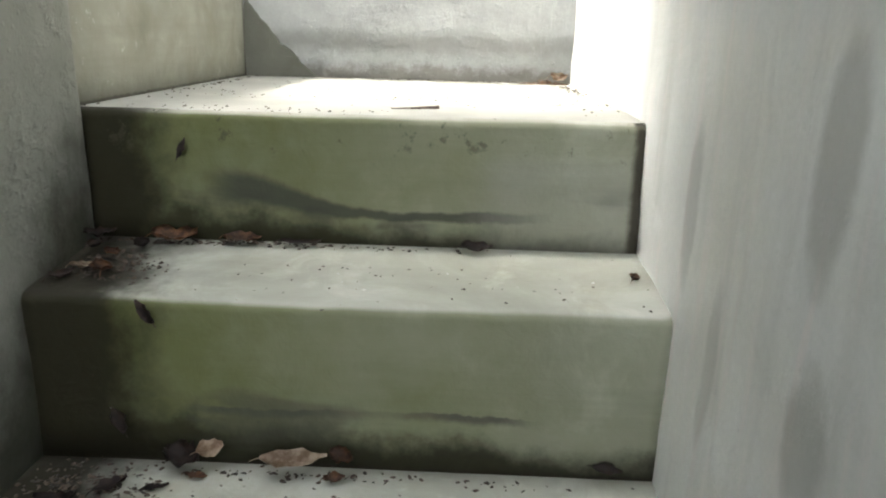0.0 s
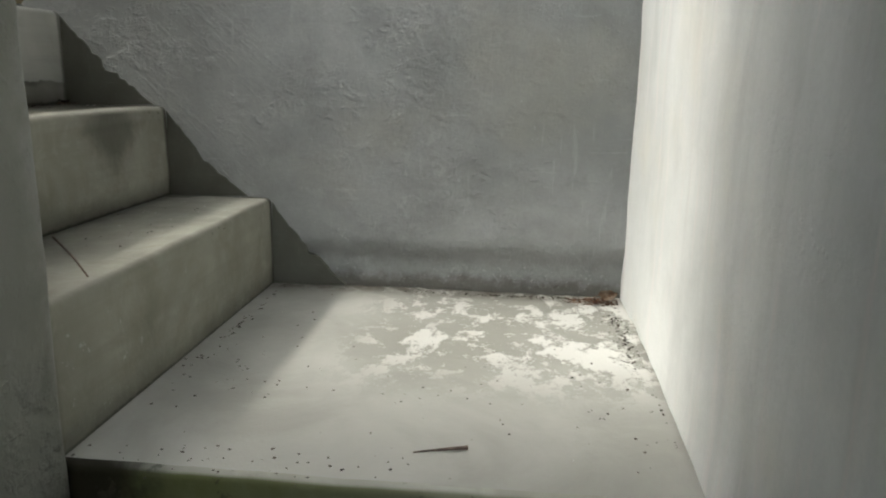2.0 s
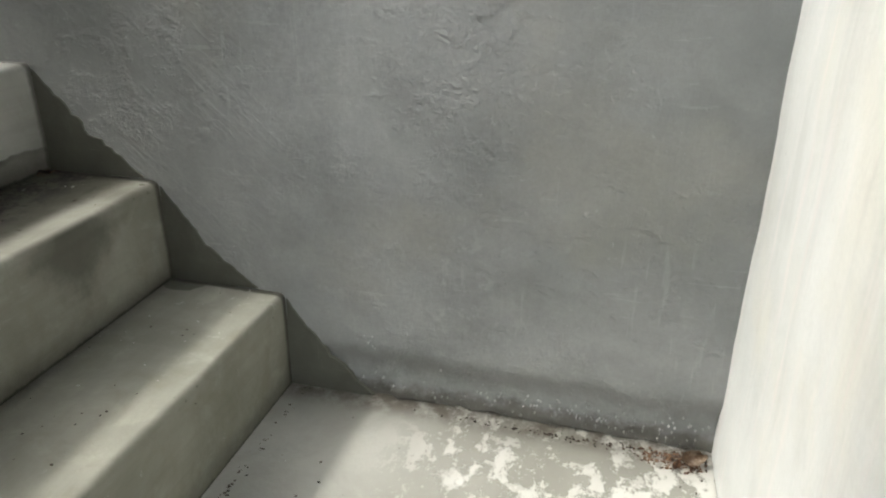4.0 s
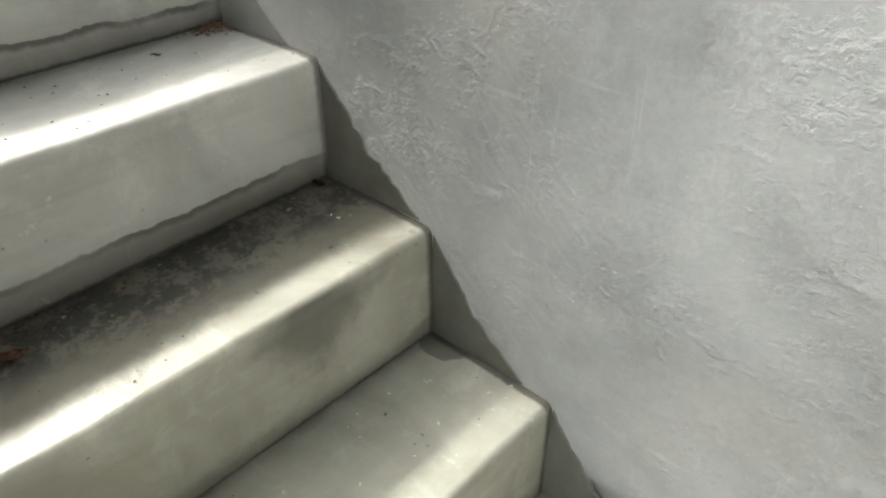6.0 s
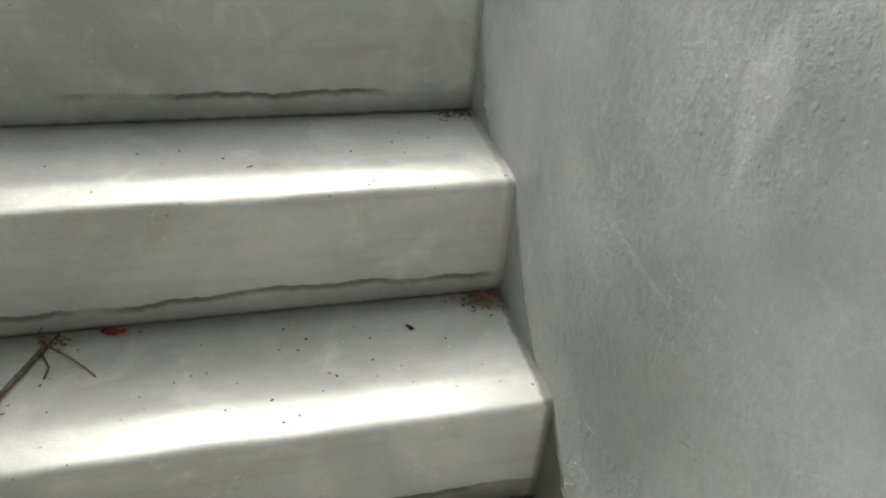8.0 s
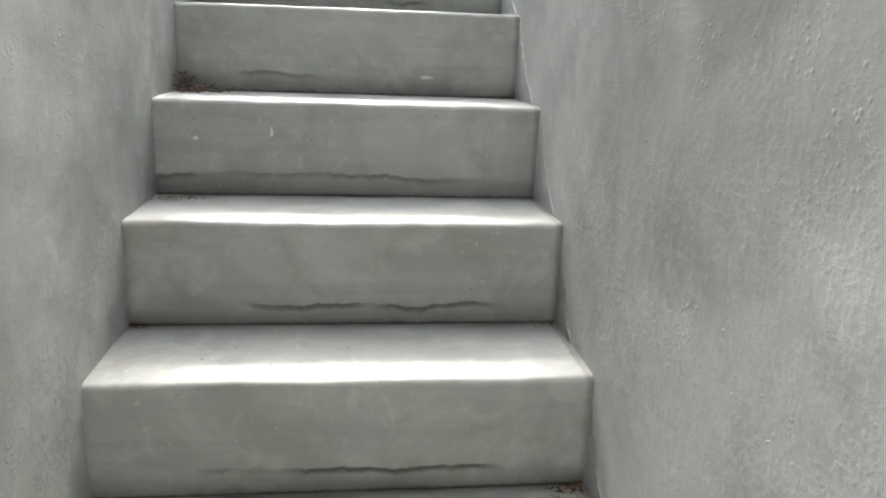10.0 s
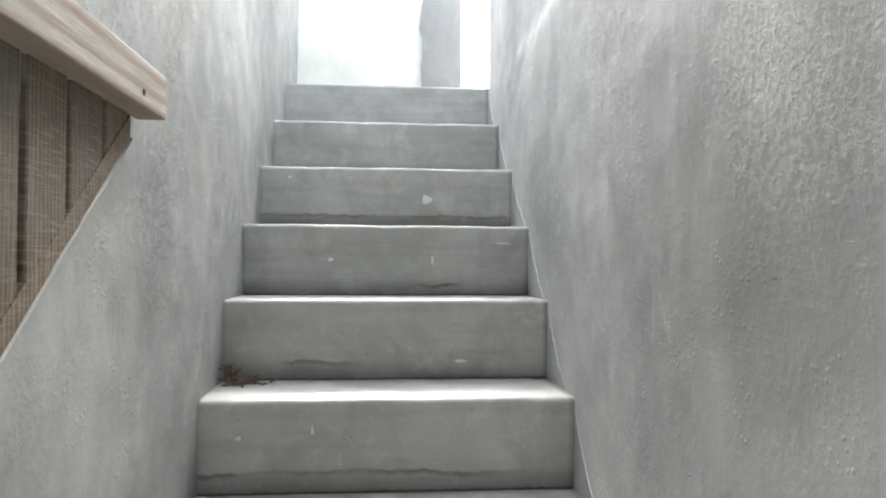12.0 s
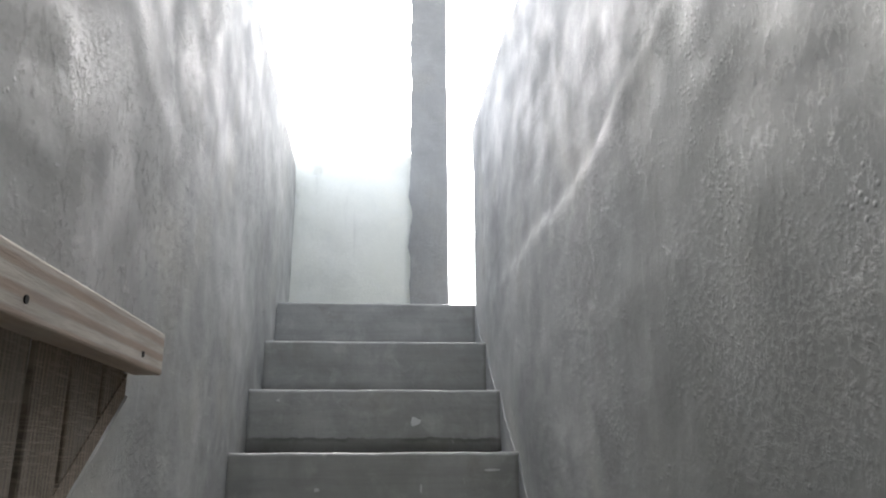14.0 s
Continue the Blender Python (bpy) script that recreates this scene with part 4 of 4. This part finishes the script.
LEAVES = (
    # x, y, z, turn, tilt, length, width, curl, fold, material, label
    (0.264, 1.788, 1.010, 20, 35, 0.044, 0.034, 0.3, 0.6, PALE_LEAF, "pale tan dry leaf curled in the landing's corner"),
    (0.240, 1.775, 1.001, 70, 0, 0.028, 0.015, 0.1, 0.4, DRY_LEAF, "brown dry leaf on grit in the landing's corner"),
    (-0.894, 1.293, 1.403, 75, 0, 0.036, 0.024, 0.15, 0.5, DRY_LEAF, "small brown leaf on a grimy tread"),
    (-0.945, 1.790, 1.402, 10, 0, 0.026, 0.016, 0.2, 0.5, DARK_LEAF, "dark rotten leaf in the corner of a tread"),
    (-1.192, 1.250, 1.602, 82, 8, 0.034, 0.015, 0.12, 0.4, RED_LEAF, "small red leaf lying against a riser"),
    (-1.135, 1.662, 1.602, 35, 0, 0.016, 0.009, 0.2, 0.5, DARK_LEAF, "tiny dark curled leaf on a cement tread"),
    (-0.314, 0.776, 0.790, 130, 78, 0.034, 0.016, 0.05, 0.3, DARK_LEAF, "dark wet leaf stuck to a mossy riser"),
    (-0.338, 0.984, 0.950, 70, 80, 0.030, 0.010, 0.05, 0.2, DARK_LEAF, "dark wet leaf stuck to a mossy riser"),
    (-0.355, 0.772, 0.650, 120, 75, 0.036, 0.020, 0.08, 0.3, DARK_LEAF, "dark wet leaf stuck low on a riser"),
    (-0.140, 0.762, 0.606, 8, 30, 0.080, 0.030, 0.16, 0.6, PALE_LEAF, "pale folded leaf lying at the foot of a riser"),
    (-0.080, 0.766, 0.612, -30, 35, 0.036, 0.026, 0.2, 0.6, DRY_LEAF, "brown curled leaf at the foot of a riser"),
    (-0.247, 0.768, 0.612, 40, 30, 0.034, 0.030, 0.2, 0.5, PALE_LEAF, "yellowish leaf among dirt under a riser"),
    (-0.275, 0.764, 0.605, -20, 30, 0.052, 0.040, 0.15, 0.5, DARK_LEAF, "dark rotten leaf among dirt under a riser"),
    (-0.090, 0.752, 0.587, 10, 5, 0.026, 0.022, 0.25, 0.6, DRY_LEAF, "brown curled leaf under a riser"),
    (0.238, 0.766, 0.610, -15, 35, 0.036, 0.018, 0.12, 0.5, DARK_LEAF, "dark leaf lying against the foot of a riser"),
    (-0.298, 0.725, 0.585, 25, 0, 0.032, 0.013, 0.1, 0.5, DARK_LEAF, "dark narrow leaf on a lower tread"),
    (-0.258, 0.750, 0.586, -10, 0, 0.030, 0.014, 0.1, 0.5, DRY_LEAF, "small brown leaf on a lower tread"),
    (-0.350, 0.722, 0.586, 50, 0, 0.042, 0.026, 0.15, 0.5, DARK_LEAF, "dark broad leaf on a lower tread"),
    (-0.400, 0.690, 0.585, 10, 0, 0.044, 0.028, 0.18, 0.5, DARK_LEAF, "dark rotten leaf in the stair's corner"),
    (-0.432, 0.870, 0.808, 15, 0, 0.034, 0.024, 0.15, 0.5, PALE_LEAF, "orange-tan leaf on a heap in the corner"),
    (-0.445, 0.840, 0.804, 60, 0, 0.036, 0.024, 0.2, 0.5, DARK_LEAF, "dark rotten leaf in the tread's corner"),
    (-0.410, 0.905, 0.816, -40, 0, 0.036, 0.022, 0.15, 0.5, DRY_LEAF, "brown leaf on a heap in the corner"),
    (-0.440, 0.920, 0.822, 80, 0, 0.032, 0.024, 0.15, 0.5, DARK_LEAF, "dark leaf on a heap in the corner"),
    (-0.352, 0.974, 0.822, 10, 20, 0.062, 0.034, 0.15, 0.6, DRY_LEAF, "rusty leaf lying along the foot of a riser"),
    (-0.255, 0.976, 0.820, -5, 20, 0.056, 0.026, 0.15, 0.6, DRY_LEAF, "brown leaf lying along the foot of a riser"),
    (0.074, 0.974, 0.820, 5, 20, 0.044, 0.024, 0.15, 0.6, DARK_LEAF, "dark leaf lying along the foot of a riser"),
    (-0.175, 0.978, 0.818, 3, 15, 0.060, 0.014, 0.1, 0.6, DARK_LEAF, "dark narrow leaf lying along the foot of a riser"),
    (0.279, 0.905, 0.806, 70, 10, 0.024, 0.018, 0.25, 0.6, DRY_LEAF, "small brown leaf in the tread's end beside the wall"),
    (-0.400, 0.850, 0.812, 120, 0, 0.044, 0.030, 0.2, 0.5, DRY_LEAF, "brown leaf on a heap in the corner"),
    (-0.452, 0.960, 0.826, 30, 10, 0.042, 0.028, 0.2, 0.5, DARK_LEAF, "dark curled leaf on a heap in the corner"),
    (-0.385, 0.940, 0.818, -60, 0, 0.038, 0.026, 0.2, 0.5, DARK_LEAF, "dark leaf on a heap in the corner"),
)
for i, (x, y, z, turn, tilt, length, width, curl, fold, material, label) in enumerate(LEAVES):
    ob = new("leaf", leaf_mesh("leaf", length, width, curl, fold, material, 1.7 * i))
    ob.matrix_world = pose(x, y, z, 0, 0, turn) @ pose(0, 0, 0, tilt if tilt < 40 else 0) if tilt < 40 else pose(x, y, z, tilt, 0, 0) @ pose(0, 0, 0, 0, 0, turn)
    tagged(ob, label, "leaf", "fallen leaves on the stairs")


def twig(points, r0, r1, label, side=()):
    bm = bmesh.new()
    origin = Vector(points[0])
    stalk(bm, [Vector(p) - origin for p in points], r0, r1)
    for branch in side:
        stalk(bm, [Vector(p) - origin for p in branch], r1 * 0.45, r1 * 0.25)
    ob = new("twig", bm_mesh("twig", bm, TWIG, True))
    ob.location = origin
    return tagged(ob, label, "twig", "twigs on the stairs")


twig([(-0.030, 1.088, 1.003), (-0.012, 1.092, 1.004), (0.004, 1.096, 1.004), (0.012, 1.097, 1.005)], 0.0016, 0.0030, "short dark twig lying on the landing",
     [[(-0.030, 1.088, 1.003), (-0.046, 1.083, 1.003), (-0.058, 1.078, 1.003)]])
twig([(-0.514, 1.13, 1.203), (-0.57, 1.195, 1.206), (-0.63, 1.262, 1.206), (-0.705, 1.346, 1.203)], 0.0012, 0.0018, "thin bare twig lying across a tread")
twig([(-1.00, 1.085, 1.603), (-1.06, 1.112, 1.606), (-1.12, 1.140, 1.606), (-1.178, 1.165, 1.604)], 0.0025, 0.0042, "brown rooted stem lying on a tread",
     [[(-1.178, 1.165, 1.604), (-1.150, 1.195, 1.608), (-1.125, 1.222, 1.604), (-1.108, 1.236, 1.603)],
      [(-1.178, 1.165, 1.604), (-1.188, 1.180, 1.612), (-1.182, 1.196, 1.606)],
      [(-1.165, 1.160, 1.604), (-1.135, 1.175, 1.604), (-1.115, 1.172, 1.603)],
      [(-1.060, 1.112, 1.606), (-1.052, 1.128, 1.610), (-1.060, 1.138, 1.604)],
      [(-1.178, 1.165, 1.604), (-1.192, 1.152, 1.612), (-1.198, 1.160, 1.620)]])


def crumbs(name, spots, material, label, seed):
    """Loose grains: spots of (x, y, z, spread_x, spread_y, count, size, heap)."""
    rng = random.Random(seed)
    verts, faces = [], []
    for x, y, z, sx, sy, count, size, heap in spots:
        for _ in range(count):
            gx, gy = rng.gauss(0, 0.5), rng.gauss(0, 0.5)
            px, py = x + sx * gx, y + sy * gy
            px, py = min(px, RIGHT_X - 0.01), min(max(py, -1.0), OUTER_Y - 0.012)
            s = size * rng.uniform(0.4, 1.3)
            pz = z + heap * max(0.0, 1 - abs(gx) - abs(gy)) * rng.random()
            a, f, h = rng.uniform(0, 6.28), rng.uniform(0.35, 0.8), rng.uniform(0.35, 0.7)
            base = len(verts)
            for k in range(5):
                q = a + k * 1.2566
                rx, ry = s * math.cos(q - a), s * f * math.sin(q - a)
                verts.append((px + rx * math.cos(a) - ry * math.sin(a), py + rx * math.sin(a) + ry * math.cos(a), pz + s * h * 0.3 * rng.random()))
            verts.append((px + s * 0.2, py, pz + s * h))
            verts.append((px, py, pz - s * 0.15))
            for k in range(5):
                faces.append((base + k, base + (k + 1) % 5, base + 5))
                faces.append((base + (k + 1) % 5, base + k, base + 6))
    return tagged(new(name, mesh_of(name, verts, faces, material)), label, "debris", kind="stuff")


crumbs("rusty_crumbs", [
    (-1.188, 1.792, 1.601, 0.024, 0.042, 210, 0.0042, 0.014), (-1.435, 1.800, 1.801, 0.018, 0.036, 140, 0.0032, 0.010),
    (-1.690, 1.808, 2.001, 0.012, 0.030, 30, 0.0030, 0.004), (-1.440, 1.035, 1.801, 0.016, 0.020, 70, 0.0034, 0.010),
    (-1.692, 1.030, 2.001, 0.014, 0.022, 40, 0.0032, 0.006), (-0.950, 1.795, 1.401, 0.02, 0.02, 40, 0.0032, 0.004),
    (-1.185, 1.172, 1.602, 0.014, 0.018, 60, 0.0032, 0.012), (0.235, 1.790, 1.001, 0.06, 0.02, 240, 0.0036, 0.010),
    (-1.905, 1.060, 2.201, 0.02, 0.06, 80, 0.0030, 0.003), (-2.190, 1.800, 2.401, 0.016, 0.022, 45, 0.0032, 0.006),
    (-2.440, 1.806, 2.601, 0.012, 0.020, 25, 0.0032, 0.006), (-2.440, 1.035, 2.601, 0.012, 0.020, 25, 0.0032, 0.004),
    (-2.720, 1.806, 2.801, 0.012, 0.020, 15, 0.0032, 0.004),
], RUST_GRIT, "rusty brown crumbs heaped in the corners of the treads", 11)
crumbs("dark_grit", [
    (0.10, 1.800, 1.001, 0.30, 0.010, 150, 0.0030, 0.002), (0.270, 1.60, 1.001, 0.020, 0.20, 120, 0.0032, 0.003),
    (0.10, 1.25, 1.001, 0.40, 0.22, 70, 0.0026, 0.0), (-0.35, 1.35, 1.001, 0.14, 0.30, 40, 0.0028, 0.0),
    (-0.25, 1.03, 1.001, 0.22, 0.04, 45, 0.0028, 0.0), (-0.460, 1.55, 1.001, 0.012, 0.30, 60, 0.0030, 0.003),
    (-0.61, 1.45, 1.201, 0.12, 0.40, 22, 0.0026, 0.0), (-0.85, 1.45, 1.401, 0.12, 0.40, 60, 0.0028, 0.0),
    (-0.93, 1.40, 1.401, 0.03, 0.40, 160, 0.0034, 0.002), (-1.08, 1.45, 1.601, 0.12, 0.40, 45, 0.0026, 0.0),
    (-1.33, 1.45, 1.801, 0.12, 0.40, 28, 0.0024, 0.0), (-1.57, 1.45, 2.001, 0.12, 0.40, 20, 0.0022, 0.0),
    (-1.82, 1.45, 2.201, 0.12, 0.40, 20, 0.0022, 0.0), (-0.05, 0.90, 0.809, 0.35, 0.12, 90, 0.0030, 0.0),
    (-0.40, 0.90, 0.808, 0.07, 0.08, 300, 0.0042, 0.012), (-0.25, 0.982, 0.815, 0.25, 0.012, 160, 0.0042, 0.006),
    (0.275, 0.90, 0.801, 0.012, 0.10, 40, 0.0034, 0.004), (-0.10, 0.70, 0.584, 0.35, 0.06, 60, 0.0030, 0.0),
    (-0.38, 0.72, 0.584, 0.09, 0.06, 260, 0.0042, 0.010), (-0.10, 0.765, 0.584, 0.30, 0.012, 90, 0.0040, 0.004),
], GRIT, "dark grit scattered over the cement treads", 12)

# a heap of dry seed husks beside the inner wall
rng = random.Random(4)
husks = bmesh.new()
for _ in range(130):
    gx, gy = rng.gauss(0, 0.5), abs(rng.gauss(0, 0.55))
    p = Vector((-2.160 + 0.036 * gx, 1.028 + 0.055 * gy, 2.403 + 0.05 * max(0.0, 1 - abs(gx) - gy) * rng.random()))
    way = Vector((rng.uniform(-1, 1), rng.uniform(-1, 1), rng.uniform(-0.2, 0.9))).normalized() * rng.uniform(0.010, 0.024)
    q = p + way
    q.z = max(q.z, 2.402)
    stalk(husks, [p, (p + q) / 2 + Vector((0, 0, 0.0015)), q], 0.0030, 0.0012, 5)
tagged(new("leaf_heap", bm_mesh("leaf_heap", husks, HUSK)), "heap of dry brown husks on a tread beside the wall", "debris", kind="stuff")


# ---- brace at the corner of the inner wall ----
bm = bmesh.new()
ring = [(-0.50, 1.545), (-0.478, 1.545), (-0.34, 1.70), (-0.34, 1.79), (-0.42, 1.79), (-0.50, 1.70)]
lo = [bm.verts.new((x + 0.45, -0.02, z - 1.65)) for x, z in ring]
hi = [bm.verts.new((x + 0.45, 0.0, z - 1.65)) for x, z in ring]
bm.faces.new(lo), bm.faces.new(hi[::-1])
for k in range(6):
    bm.faces.new((lo[k], hi[k], hi[(k + 1) % 6], lo[(k + 1) % 6]))
ob = new("wooden_bracket", bm_mesh("wooden_bracket", bm, OLD_WOOD))
ob.location = (-0.45, 1.0, 1.65)
tagged(ob, "brown wooden bracket fixed to the wall's corner", "bracket")


# ---- loose grains on the rendered walls ----
def wall_grains(name, material, label, seed, spots):
    """Lumps of render on a wall: spots of (x, z, spread_x, spread_z, count, size) on the wall at y, facing side."""
    rng = random.Random(seed)
    verts, faces = [], []
    for y, side, x, z, sx, sz, count, size in spots:
        for _ in range(count):
            px, pz = x + sx * rng.gauss(0, 0.5), z + sz * rng.gauss(0, 0.5)
            q = size * rng.uniform(0.4, 1.4)
            a, f = rng.uniform(0, 6.28), rng.uniform(0.5, 1.0)
            base = len(verts)
            for k in range(6):
                t = k * 1.0472
                u, v = q * math.cos(t), q * f * math.sin(t)
                verts.append((px + u * math.cos(a) - v * math.sin(a), y - side * 0.004, pz + u * math.sin(a) + v * math.cos(a)))
            for k in range(6):
                vx, vy, vz = verts[base + k]
                verts.append((px + (vx - px) * 0.6, y + side * (0.001 + q * 0.45), pz + (vz - pz) * 0.6))
            verts.append((px, y + side * (0.001 + q * 0.6), pz))
            for k in range(6):
                m = (k + 1) % 6
                faces.append((base + k, base + m, base + 6 + m, base + 6 + k))
                faces.append((base + 6 + k, base + 6 + m, base + 12))
    ob = new(name, mesh_of(name, verts, faces, material, True))
    return tagged(ob, label, "render grains", kind="stuff")


rim = []
for k in range(11):
    for q in range(6):
        t = (q + 0.5) / 6
        rim.append((OUTER_Y, -1, NOSE_X[k] + (NOSE_X[k + 1] - NOSE_X[k]) * t, LANDING_Z + RISE * (k + 1 + t) + 0.012, 0.03, 0.035, 4 if k < 6 else 2, 0.0014))
rim += [(OUTER_Y, -1, -0.33, 1.115, 0.02, 0.02, 5, 0.004), (OUTER_Y, -1, 0.0, 1.035, 0.40, 0.035, 110, 0.0020), (OUTER_Y, -1, 0.15, 1.03, 0.2, 0.04, 60, 0.0022), (OUTER_Y, -1, -0.7, 1.75, 0.9, 0.5, 22, 0.0015),
        (OUTER_Y, -1, -0.1, 1.5, 0.5, 0.5, 30, 0.0018), (OUTER_Y, -1, -0.9, 2.2, 0.5, 0.4, 40, 0.0016)]
wall_grains("render_grains", PLASTER_OUTER, "small lumps of render standing on the grey wall", 21, rim)

CHIP = plain("pale_chip", (0.55, 0.54, 0.50), (0.68, 0.67, 0.63), 60)
crumbs("pale_chips", [
    (-0.60, 1.62, 1.2005, 0.10, 0.20, 14, 0.0032, 0.0), (-0.844, 1.757, 1.4005, 0.02, 0.03, 3, 0.0036, 0.0), (-1.07, 1.60, 1.6005, 0.10, 0.25, 8, 0.0040, 0.0),
    (0.0, 0.88, 0.8075, 0.35, 0.08, 10, 0.0030, 0.0), (-0.05, 1.45, 1.0025, 0.25, 0.25, 14, 0.0034, 0.0), (-1.35, 1.5, 1.8005, 0.08, 0.3, 5, 0.0028, 0.0),
], CHIP, "pale chips of screed lying on the treads", 31)
